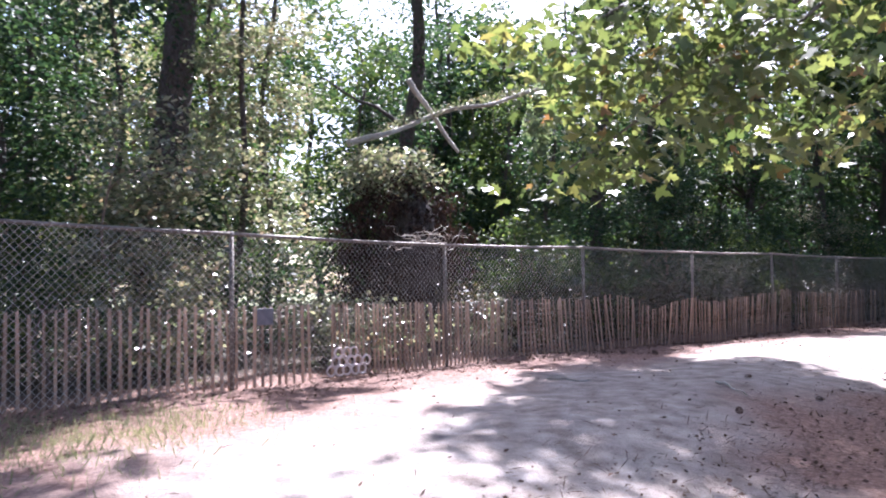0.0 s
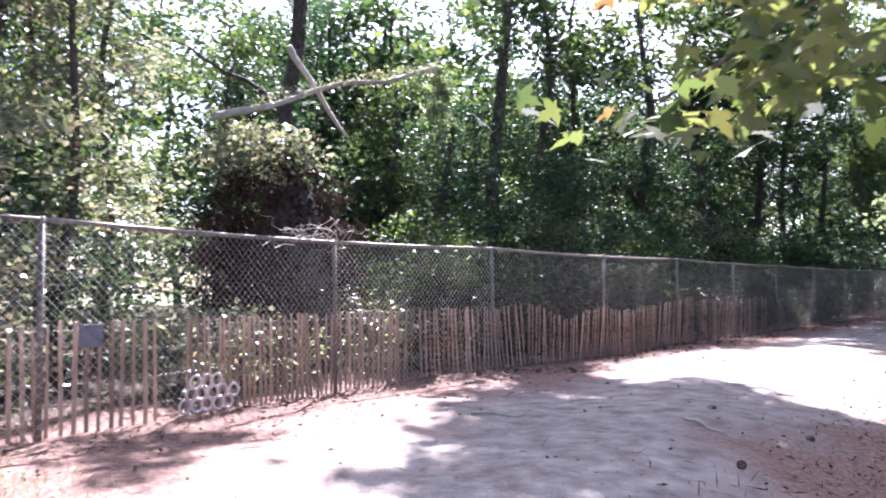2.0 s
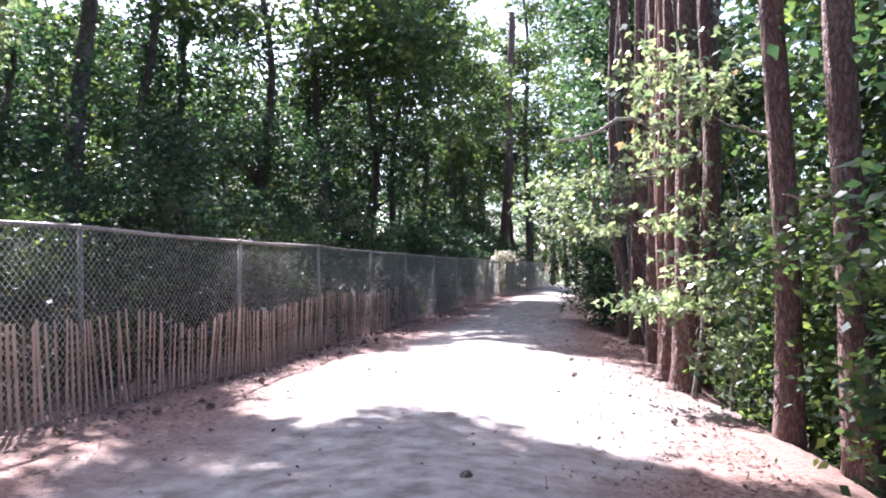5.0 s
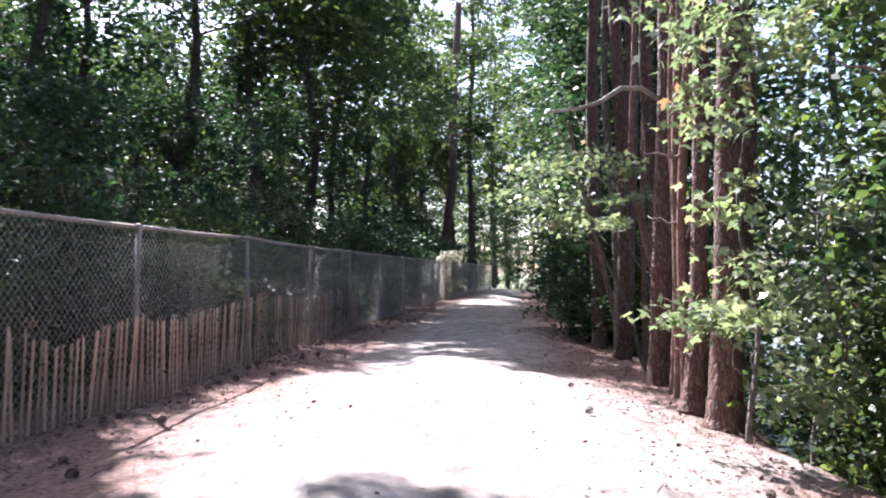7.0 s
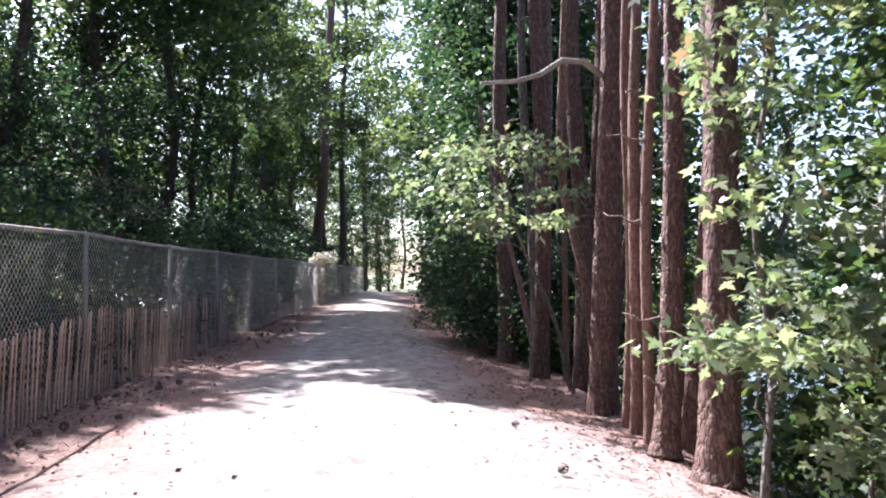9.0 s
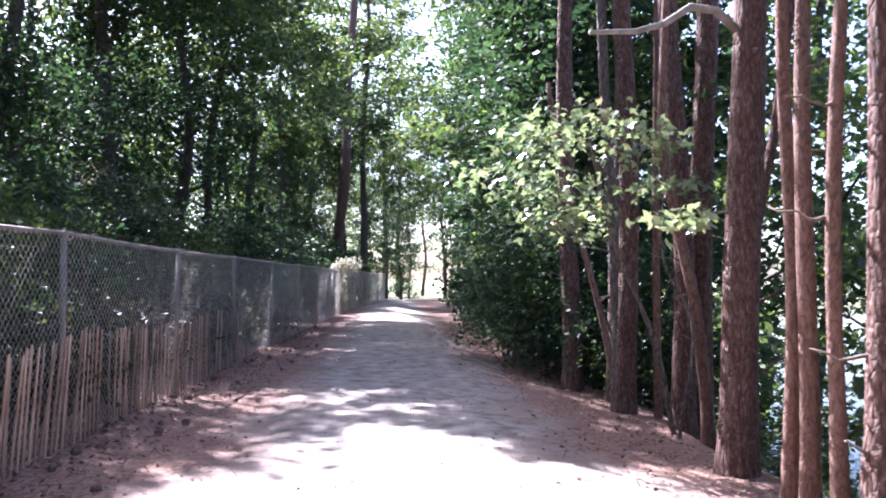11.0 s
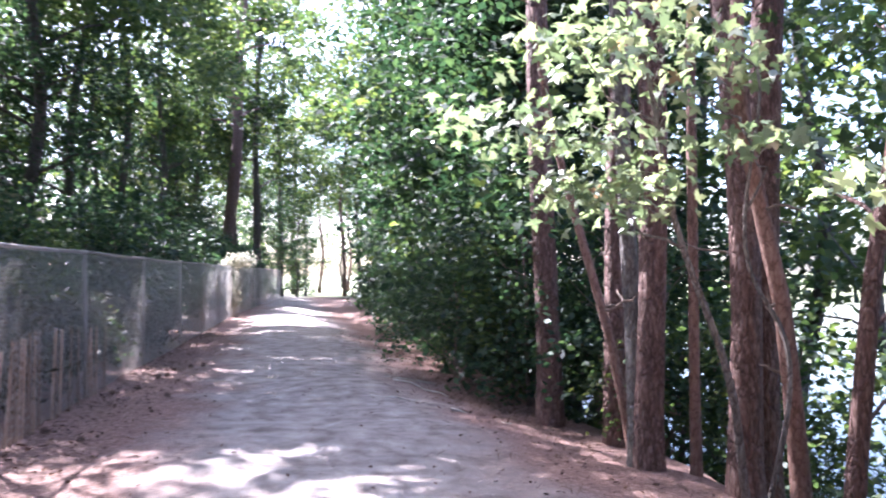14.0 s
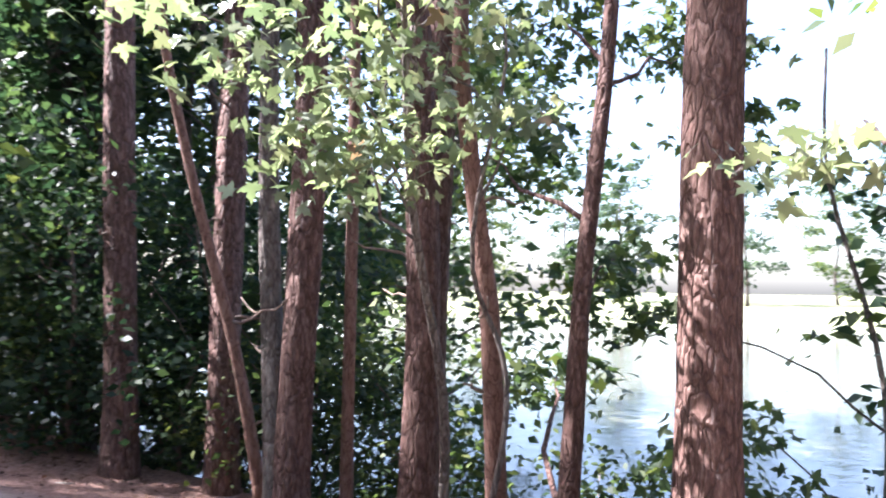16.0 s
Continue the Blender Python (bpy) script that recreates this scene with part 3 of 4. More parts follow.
# ---- trees ----
def tree(name, base, top, r0, r1, bark, label, blobs=(), leaf=None, size=0.11, shape=OVAL, seed=1, seg=12, rings=24, wob=0.12, plates=0.0,
         flare=1.35, limbs=True, gaps=True, ivy=0, category="tree", group="", ivy_leaf=None, crook=None, flat=0.5, spread=0.16, per=14, stubs=0, pine_top=False, cut=False, limb_seg=6):
    """A tapered trunk from base to top, a limb to each blob of the crown, leaves in sprays. Blobs: centre, radii (world), count."""
    base, top = Vector(base), Vector(top)
    t = thing(name, base, label, category, group)
    pts = bend((0, 0, -0.15), top - base, rings, 0, wob, seed) if crook is None else np.array([Vector(c) - base for c in crook])
    if crook is not None:
        k = np.linspace(0, len(pts) - 1, rings)
        kk = np.arange(len(pts))
        s = np.stack([np.interp(k, kk, pts[:, j]) for j in range(3)], 1)
        for _ in range(3):
            s[1:-1] = 0.25 * s[:-2] + 0.5 * s[1:-1] + 0.25 * s[2:]
        pts = s
    if cut:
        bare = sunlit(pts + np.array(base))
        bare[: int(0.45 * len(pts))] = False
        if bare.any():
            pts = pts[: max(6, int(np.argmax(bare)))]
    prof = [r0 * flare, r0 * 1.08] + list(np.linspace(r0, r1, 12))
    if flare > 1:
        prof = list(np.interp(np.linspace(0, 1, 60), [0, 0.03, 0.09, 1], [r0 * flare, r0 * 1.12, r0, r1]))
    v, f = tube(pts, prof, seg, 0.03, seed, plates)
    part("trunk", mesh_of("trunk", v, f, bark, True), None, t)
    if ivy:
        r = np.random.default_rng(seed + 99)
        k = r.integers(0, len(pts), ivy)
        a = r.uniform(0, 2 * np.pi, ivy)
        rr = np.interp(k / len(pts), np.linspace(0, 1, len(prof)), prof) + np.abs(r.normal(0.04, 0.1, ivy))
        p = pts[k] + np.stack([np.cos(a) * rr, np.sin(a) * rr, r.normal(0, 0.25, ivy)], 1)
        v, f = leaves(p, 0.1, OVAL, seed + 5, 0.8)
        part("ivy", mesh_of("ivy", v, f, ivy_leaf or LEAF_DARK), None, t, "dark ivy climbing the trunk")
    q = np.random.default_rng(seed + 7)
    for j in range(stubs):
        k = int(q.uniform(0.14, 0.5) * len(pts))
        ang, ln = q.uniform(0, 6.28), q.uniform(0.18, 0.6)
        e = pts[k] + np.array((math.cos(ang) * ln, math.sin(ang) * ln, q.uniform(-0.05, 0.2)))
        v, f = tube(bend(pts[k], e, 6, 0.02, 0.03, seed + j), (0.016, 0.006), 6)
        part("branch_stub", mesh_of("branch_stub", v, f, TWIG, True), None, t)
    if pine_top:
        tip = base + Vector(pts[-1])
        blobs = [((tip.x + math.cos(2.4 * j) * 1.1, tip.y + math.sin(2.4 * j) * 1.1, tip.z - 2.4 + 0.45 * j), (0.8, 0.8, 0.35), 150) for j in range(7)]
        leaf, size, shape, gaps = NEEDLE, 0.22, LANCE, False
    if blobs:
        ps = []
        low = []
        for j, (c, rad, cnt, *fine) in enumerate(blobs):
            p = cloud(c, rad, cnt, seed * 31 + j, per, 0.17 if fine else spread)
            whole = len(p)
            if gaps:
                p = p[~sunlit(p)]
            if len(p):
                (low if fine else ps).append(p)
            if limbs and len(p) > 0.75 * whole:
                c = Vector(c) - base
                d = np.linalg.norm(pts - np.array(c - Vector((0, 0, 0.3 + 0.5 * c.xy.length * 0.6))), axis=1)
                kk = int(np.argmin(d))
                rl = max(0.012, 0.35 * np.interp(kk / len(pts), np.linspace(0, 1, len(prof)), prof))
                way = bend(pts[kk], c, 7 if limb_seg > 4 else 4, -0.08, 0.06, seed + j)
                if (c - Vector(pts[kk])).length > 0.3 and not (gaps and sunlit(way + np.array(base)).any()):
                    v, f = tube(way, (rl, rl * 0.3), limb_seg)
                    part("limb", mesh_of("limb", v, f, bark, True), None, t)
        if ps:
            p = np.concatenate(ps) - np.array(base)
            v, f = leaves(p, size, shape, seed + 3, flat=flat)
            part("crown", mesh_of("crown", v, f, leaf), None, t)
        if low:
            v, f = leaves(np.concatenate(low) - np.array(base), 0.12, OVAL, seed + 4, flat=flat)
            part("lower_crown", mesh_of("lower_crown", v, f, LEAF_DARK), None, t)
    return t


def blob_column(x, y, z0, z1, r, n, count, seed, taper=0.3):
    """A loose column of leaf masses, uneven in outline."""
    q = np.random.default_rng(seed)
    out = []
    for i in range(n):
        k = (i + 0.5) / n
        s = r * (1 - taper * k) * q.uniform(0.6, 1.15)
        a = q.uniform(0, 6.28)
        out.append(((x + math.cos(a) * r * 0.55, y + math.sin(a) * r * 0.55, z0 + (z1 - z0) * k), (s, s, s * q.uniform(0.5, 0.8)), count // n))
    return out


def on(x, y):
    return (x, y, float(ground_z(x, y)))

# right bank: the pine and gum row at the water's edge
def right_row():
    P = dict(stubs=4, pine_top=True, bark=BARK_PINE, seg=32, rings=120, plates=0.014, category="tree", wob=0.08)
    tree("pine_tree", on(2.42, 11.5), (2.75, 11.6, 13), 0.165, 0.1, label="tall pine trunk with reddish plated bark on the bank", seed=11, **P)
    tree("pine_tree", on(2.5, 8.6), (2.85, 9.0, 12), 0.17, 0.1, label="forked pine trunk with reddish plated bark at the path edge", seed=12, crook=[on(2.42, 8.55), (2.5, 8.62, 1.0), (2.62, 8.75, 4.0), (2.9, 9.1, 12)], **P)
    tree("pine_tree", on(2.48, 9.45), (2.6, 9.6, 12), 0.13, 0.07, label="pine trunk with pale sunlit flared base at the path edge", seed=13, crook=[on(2.3, 9.35), (2.42, 9.45, 0.6), (2.5, 9.5, 3.0), (2.62, 9.6, 12)], **P)
    tree("pine_tree", on(2.85, 9.9), (3.5, 10.2, 12), 0.15, 0.09, label="dark leaning pine trunk behind the front row", seed=14, **P)
    T = dict(stubs=2, bark=BARK_RED, seg=14, rings=60, plates=0.004, category="tree", wob=0.04)
    tree("gum_tree", on(2.4, 10.6), (2.6, 10.6, 9), 0.06, 0.035, label="slender reddish trunk in the row on the bank", seed=15, **T)
    tree("gum_tree", on(2.4, 10.3), (2.62, 10.3, 9), 0.07, 0.04, label="slender reddish trunk in the row on the bank", seed=16, **T)
    tree("gum_tree", on(2.36, 9.85), (2.52, 9.9, 9), 0.058, 0.035, label="slender reddish trunk in the row on the bank", seed=17, **T)
    tree("sweetgum_tree", on(2.37, 14.7), (2.37, 14.85, 9), 0.085, 0.05, BARK_GREY, "trunk mottled with pale lichen on the bank", seed=18, seg=20, rings=80, plates=0.006, stubs=3)
    tree("pine_tree", on(2.44, 14.63), (2.5, 14.75, 13), 0.13, 0.09, label="dark reddish pine trunk beside a mottled trunk", seed=19, **P)
    tree("gum_tree", on(2.8, 14.4), (2.85, 14.5, 9), 0.05, 0.03, label="thin straight trunk among the pines", seed=20, **T)
    tree("pine_tree", on(2.85, 13.75), (2.95, 13.8, 13), 0.13, 0.085, label="twin pine trunk with reddish bark", seed=21, **P)
    tree("pine_tree", on(3.15, 13.95), (3.25, 14.0, 13), 0.15, 0.09, label="darker twin pine trunk with reddish bark", seed=22, **P)
    tree("gum_tree", on(2.82, 13.05), (2.45, 13.0, 8), 0.075, 0.035, BARK_RED, "curved smooth reddish trunk leaning over the bank", seed=23, seg=16, rings=60, plates=0.003,
         crook=[on(2.86, 13.05), (2.84, 13.05, 0.1), (2.68, 13.0, 1.3), (2.5, 13.0, 2.05), (2.34, 13.0, 2.8), (2.34, 13.0, 3.4), (2.42, 13.0, 5), (2.5, 13.0, 8)], stubs=3)
    tree("gum_tree", on(2.88, 12.55), (4.0, 12.6, 7), 0.075, 0.045, BARK_PINE, "leaning slender trunk beside the water", seed=24, seg=18, rings=60, plates=0.006,
         crook=[on(2.86, 12.55), (2.9, 12.55, 0.2), (3.06, 12.55, 1.5), (3.42, 12.55, 3.1), (4.0, 12.6, 7)],
         blobs=[((3.9, 13.4, 3.6), (0.9, 0.8, 0.5), 420), ((3.6, 13.7, 2.5), (0.7, 0.6, 0.4), 300), ((4.4, 13.0, 1.7), (0.6, 0.5, 0.3), 220), ((4.5, 13.6, 0.7), (0.7, 0.5, 0.3), 220), ((4.8, 12.6, 3.4), (0.7, 0.6, 0.4), 260)],
         leaf=LEAF_MID, size=0.11, shape=MAPLE, gaps=False, per=9, spread=0.13)
    tree("pine_tree", on(2.35, 16.9), (2.5, 17.0, 12), 0.15, 0.09, label="dark pine trunk half hidden in green leaves", seed=25, **P)
    tree("pine_tree", on(2.75, 15.9), (2.85, 16.0, 12), 0.14, 0.09, label="dark pine trunk among evergreen shrubs", seed=26, **P)
    tree("gum_tree", on(2.45, 15.6), (1.7, 15.3, 3.6), 0.05, 0.03, BARK_RED, "thin slanting stem leaning towards the path", seed=27, seg=12, rings=24,
         crook=[on(2.5, 15.0), (2.3, 15.1, 0.9), (2.0, 15.3, 2.2), (1.75, 15.35, 3.2), (1.6, 15.3, 4.2)], stubs=3)
    tree("pine_tree", on(2.95, 5.75), (3.05, 5.9, 12), 0.125, 0.09, label="straight grey-brown pine trunk at the path edge", seed=28, **P)
    tree("pine_tree", on(3.3, 4.9), (3.3, 5.0, 12), 0.14, 0.1, label="straight grey-brown pine trunk at the path edge", seed=29, **P)
    # bare crooked branch over the way
    b = thing("dead_branch", (2.42, 11.42, 3.68), "bare pale crooked branch reaching over the path", "branch")
    v, f = tube(np.array([(0, 0, 0.05), (-0.25, -0.15, 0.16), (-0.55, -0.3, 0.13), (-0.85, -0.45, -0.08), (-1.15, -0.6, -0.2), (-1.57, -0.76, -0.27)]), (0.045, 0.02), 8, 0.05, 3)
    part("branch", mesh_of("branch", v, f, DEADWOOD, True), None, b)


right_row()


# sunlit saplings with lobed leaves
def saplings():
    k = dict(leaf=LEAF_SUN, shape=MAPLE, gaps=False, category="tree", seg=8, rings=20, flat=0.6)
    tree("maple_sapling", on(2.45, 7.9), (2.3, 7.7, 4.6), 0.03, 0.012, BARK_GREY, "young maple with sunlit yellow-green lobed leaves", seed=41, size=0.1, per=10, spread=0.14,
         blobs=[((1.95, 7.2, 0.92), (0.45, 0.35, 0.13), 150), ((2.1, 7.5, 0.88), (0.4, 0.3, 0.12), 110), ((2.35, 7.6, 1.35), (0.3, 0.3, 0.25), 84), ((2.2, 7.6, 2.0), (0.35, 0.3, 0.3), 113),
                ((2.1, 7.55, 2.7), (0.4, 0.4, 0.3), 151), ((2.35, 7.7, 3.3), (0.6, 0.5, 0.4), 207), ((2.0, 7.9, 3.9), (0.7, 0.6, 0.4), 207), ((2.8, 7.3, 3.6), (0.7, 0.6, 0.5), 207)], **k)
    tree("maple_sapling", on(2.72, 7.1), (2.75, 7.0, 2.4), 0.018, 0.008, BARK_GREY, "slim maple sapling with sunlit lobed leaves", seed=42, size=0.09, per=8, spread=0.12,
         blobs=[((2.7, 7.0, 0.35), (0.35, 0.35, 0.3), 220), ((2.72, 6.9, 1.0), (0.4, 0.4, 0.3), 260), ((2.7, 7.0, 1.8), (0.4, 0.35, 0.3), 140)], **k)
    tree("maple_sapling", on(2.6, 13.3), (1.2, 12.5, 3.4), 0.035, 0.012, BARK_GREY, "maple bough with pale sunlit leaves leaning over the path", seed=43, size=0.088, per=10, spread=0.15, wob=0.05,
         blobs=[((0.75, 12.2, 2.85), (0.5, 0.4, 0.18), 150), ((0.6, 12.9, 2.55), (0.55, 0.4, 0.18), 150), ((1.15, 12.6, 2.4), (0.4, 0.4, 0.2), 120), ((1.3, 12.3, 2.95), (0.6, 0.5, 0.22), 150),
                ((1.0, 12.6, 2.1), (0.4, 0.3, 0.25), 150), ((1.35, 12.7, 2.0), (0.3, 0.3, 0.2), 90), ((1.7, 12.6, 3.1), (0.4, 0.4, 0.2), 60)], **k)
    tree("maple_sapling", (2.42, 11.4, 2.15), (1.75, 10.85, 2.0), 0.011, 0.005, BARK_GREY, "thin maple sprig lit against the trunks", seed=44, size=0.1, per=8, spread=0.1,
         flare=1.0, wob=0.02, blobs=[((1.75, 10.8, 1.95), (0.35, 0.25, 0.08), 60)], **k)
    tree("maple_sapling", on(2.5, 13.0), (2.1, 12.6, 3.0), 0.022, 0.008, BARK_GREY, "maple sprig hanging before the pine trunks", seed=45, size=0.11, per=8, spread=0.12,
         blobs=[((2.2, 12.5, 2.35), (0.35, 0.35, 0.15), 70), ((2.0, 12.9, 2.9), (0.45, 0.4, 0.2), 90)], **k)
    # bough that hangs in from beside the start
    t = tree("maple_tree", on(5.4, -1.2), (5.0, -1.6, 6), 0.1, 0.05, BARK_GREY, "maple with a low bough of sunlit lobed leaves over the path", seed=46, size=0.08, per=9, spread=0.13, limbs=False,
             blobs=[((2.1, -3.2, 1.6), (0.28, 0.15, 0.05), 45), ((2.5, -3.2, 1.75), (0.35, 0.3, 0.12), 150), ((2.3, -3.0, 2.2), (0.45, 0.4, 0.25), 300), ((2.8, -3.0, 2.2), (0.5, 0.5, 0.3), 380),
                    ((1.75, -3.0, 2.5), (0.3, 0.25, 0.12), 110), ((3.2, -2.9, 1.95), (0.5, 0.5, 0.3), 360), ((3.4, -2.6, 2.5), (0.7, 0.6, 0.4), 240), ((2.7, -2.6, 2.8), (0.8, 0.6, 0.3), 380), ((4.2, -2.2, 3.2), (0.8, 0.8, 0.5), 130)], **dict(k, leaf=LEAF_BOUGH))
    for a, e in (((5.2, -1.4, 3.3), (2.1, -3.2, 1.66)), ((5.2, -1.4, 3.3), (2.0, -3.0, 2.45)), ((5.1, -1.5, 3.9), (3.2, -2.7, 2.7)), ((5.2, -1.4, 3.3), (3.0, -3.0, 2.0))):
        v, f = tube(bend(Vector(a) - t.location, Vector(e) - t.location, 12, -0.2, 0.05, int(e[0] * 9)), (0.03, 0.005), 7)
        part("limb", mesh_of("limb", v, f, BARK_GREY, True), None, t)
    # sprays over the water
    tree("maple_sapling", on(5.2, 10.9), (5.3, 11.6, 3.4), 0.03, 0.012, BARK_GREY, "young maple leaning out over the bright water", seed=47, size=0.11, per=9, spread=0.13,
         blobs=[((4.2, 12.0, 0.5), (0.45, 0.4, 0.2), 110), ((3.9, 11.6, 0.1), (0.4, 0.4, 0.2), 110), ((4.6, 12.0, 2.7), (0.5, 0.4, 0.25), 130), ((4.2, 12.7, 1.3), (0.4, 0.4, 0.25), 110), ((4.9, 12.6, 0.0), (0.6, 0.4, 0.2), 120),
                ((4.4, 11.5, -0.3), (0.5, 0.4, 0.2), 110)], leaf=LEAF_MID, shape=MAPLE, gaps=False, category="tree", seg=8, rings=20, flat=0.6)


saplings()


# ---- woods: variants of shrubs and trees, copied about ----
def shrub(name, label, r, h, leaf, size, count, seed, shape=OVAL):
    return tree(name, (0, 0, -60 - seed), (0.1, 0.1, -60 - seed + h * 0.8), 0.03, 0.012, TWIG, label, blobs=[((c[0], c[1], c[2] - 60 - seed), rad, n) for c, rad, n in blob_column(0, 0, 0.1 * h, h * 0.95, r, 9, count, seed, 0.45)],
                leaf=leaf, size=size, shape=shape, seed=seed, seg=6, rings=8, gaps=False, category="shrub", limb_seg=4)


def wood_tree(seed, h, r, leaf, count, bark, label, low=0.2, size=0.29, trunk=0.16, ivy=900, name="tree", shape=OVAL):
    z = -100 - seed
    q = np.random.default_rng(seed)
    bl = []
    for i in range(14):
        k = low + (1 - low) * (i + 0.5) / 14
        a = i * 2.4
        rr = r * (0.35 + 0.65 * math.sin(math.pi * min(1, k * 0.9 + 0.05)))
        bl.append(((math.cos(a) * rr * 0.8, math.sin(a) * rr * 0.8, z + k * h + q.normal(0, 0.3)), (rr * 0.6, rr * 0.6, h * 0.05 + 0.25), count // 14))
    return tree(name, (0, 0, z), (q.normal(0, 0.4), q.normal(0, 0.4), z + h), trunk, trunk * 0.35, bark, label, blobs=bl, leaf=leaf, size=size, seed=seed, seg=10, rings=16, wob=0.25, gaps=False, ivy=ivy, spread=0.42, per=30, limb_seg=4, shape=shape, limbs=shape is OVAL)


def column(name, label, r, h, leaf, count, seed, size=0.17, spread=0.26, ivy=200):
    z = -200 - seed
    return tree(name, (0, 0, z), (0.3, 0.2, z + h), 0.11, 0.05, BARK_DARK, label, blobs=blob_column(0, 0, z + 0.5, z + h, r, 16, count, seed, 0.2),
                leaf=leaf, size=size, seed=seed, seg=8, rings=14, gaps=False, category="tree", spread=spread, per=36, ivy=ivy, limb_seg=4)


def woods():
    q = np.random.default_rng(21)
    S = [shrub("shrub", "leafy green understory shrub behind the fence", 1.1, 2.6, LEAF_MID, 0.1, 3000, 1),
         shrub("shrub", "dark glossy evergreen shrub", 1.2, 3.2, LEAF_DARK, 0.105, 3300, 2),
         shrub("shrub", "tangled vine thicket with greenish-brown leaves", 1.3, 3.8, LEAF_VINE, 0.1, 3400, 3),
         shrub("shrub", "low bushy green undergrowth", 0.8, 1.5, LEAF_MID, 0.085, 1500, 4)]
    T = [wood_tree(5, 13, 3.0, LEAF_MID, 4200, BARK_DARK, "tall leafy hardwood with ivy on its trunk"),
         wood_tree(6, 16, 3.2, LEAF_DARK, 4600, BARK_DARK, "tall dark green tree in the woods", 0.2),
         wood_tree(7, 10, 2.4, LEAF_MID, 4200, BARK_GREY, "leafy understory tree with thin grey trunk", 0.12, 0.2, 0.09, 300),
         wood_tree(8, 18, 2.6, NEEDLE, 5000, BARK_PINE, "tall pine with high sparse boughs", 0.45, 0.2, 0.17, 0, "pine_tree")]
    F = [wood_tree(31, 14, 3.4, LEAF_MID, 2600, BARK_DARK, "leafy tree deep in the woods", 0.1, 0.55, 0.16, 0, shape=TRIO),
         wood_tree(32, 17, 3.6, LEAF_DARK, 2800, BARK_DARK, "tall dark tree deep in the woods", 0.1, 0.55, 0.16, 0, shape=TRIO)]
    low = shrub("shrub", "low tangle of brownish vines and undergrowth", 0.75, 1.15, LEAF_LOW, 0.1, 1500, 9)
    # Paler-leaved twin of low: the sunlit stretch is carried by leaf colour
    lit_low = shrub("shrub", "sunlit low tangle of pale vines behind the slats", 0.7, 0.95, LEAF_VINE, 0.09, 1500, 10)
    far_shrub = shrub("shrub", "leafy evergreen shrub far along the path", 1.2, 3.2, LEAF_DARK, 0.19, 1200, 14)
    far_vine = [column("vine_tree", "dark vine-hung tree far along the path", 1.7, 9.5, LEAF_DARK, 2600, 15, 0.27, 0.34, 0),
                column("vine_tree", "leafy vine-hung tree far along the path", 1.6, 9.0, LEAF_MID, 2600, 16, 0.27, 0.34, 0)]
    O = wood_tree(33, 19, 4.2, LEAF_MID, 7000, BARK_DARK, "tall tree arching high over the path", 0.4, 0.3, 0.2, 400)
    O2 = wood_tree(34, 26, 4.0, LEAF_MID, 8000, BARK_DARK, "very tall tree closing the far end of the path", 0.3, 0.36, 0.24, 0)
    V = [column("vine_tree", "tree trunk hung with dark green vines", 1.5, 8.5, LEAF_DARK, 4800, 11),
         column("vine_tree", "leafy young tree matted with vines", 1.4, 7.0, LEAF_MID, 4500, 12),
         column("vine_tree", "dark tree smothered in hanging ivy", 1.7, 10.0, LEAF_DARK, 5400, 13)]
    used = []

    def put(src, x, y):
        c = copy_thing(src, pose(*on(x, y), 0, 0, q.uniform(0, 360)))
        used.append(c)
        return c
    # left, behind the fence: low growth in front, vine-hung trees, then taller trees
    fx = lambda y: fence_at(min(max(y, -12), 59))[0]
    for i in range(36):
        y = -9.5 + i * 1.9 + q.normal(0, 0.4)
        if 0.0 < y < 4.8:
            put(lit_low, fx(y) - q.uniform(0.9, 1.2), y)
            continue
        put(far_shrub if y > 26 else S[2] if y < 0 and i % 3 else S[[0, 3, 1, 3][i % 4]], fx(y) - q.uniform(1.6, 2.2), y)
    for i in range(22):
        y = 3.6 + i * 1.15 + q.normal(0, 0.15)
        put(low, fx(y) - q.uniform(0.95, 1.2), y)
    for i in range(27):
        y = -11 + i * 2.6 + q.normal(0, 0.5)
        if 1.2 < y < 6:
            continue
        put(far_shrub if y > 26 else S[[1, 2, 1, 0][i % 4]], fx(y) - q.uniform(3.0, 4.5), y)
    for i in range(30):
        y = -11 + i * 2.4 + q.normal(0, 0.6)
        if -2 < y < 8.5 or 41 < y < 46:
            continue
        put(far_vine[i % 2] if y > 26 else V[i % 3], fx(y) - q.uniform(5.0, 7.0) - (3.4 if y < 11 else 0), y)
    for i in range(12):
        y = -12 + i * 6.2 + q.normal(0, 0.8)
        put(far_vine[i % 2] if y > 26 else V[(i + 1) % 3], fx(y) - q.uniform(8.5, 11), y)
    for i in range(26):
        y = 10 + i * 1.8 + q.normal(0, 0.4)
        put(far_vine[i % 2], -13.4 + q.normal(0, 0.9), y)
    for i in range(25):
        put(T[[2, 0, 1][i % 3]], q.uniform(-24, -15.5), -14 + i * 3.8 + q.normal(0, 1))
    for i in range(34):
        y = -12 + i * 2.7 + q.normal(0, 0.8)
        if not 11 < y < 24:
            put(F[i % 2], q.uniform(-32, -24), y)
    for i in range(24):
        put(F[i % 2], q.uniform(-42, -33), -16 + i * 4.4 + q.normal(0, 1.5))
    for i in range(22):
        put(F[(i + 1) % 2], q.uniform(-58, -46), -14 + i * 5.2 + q.normal(0, 1.5))
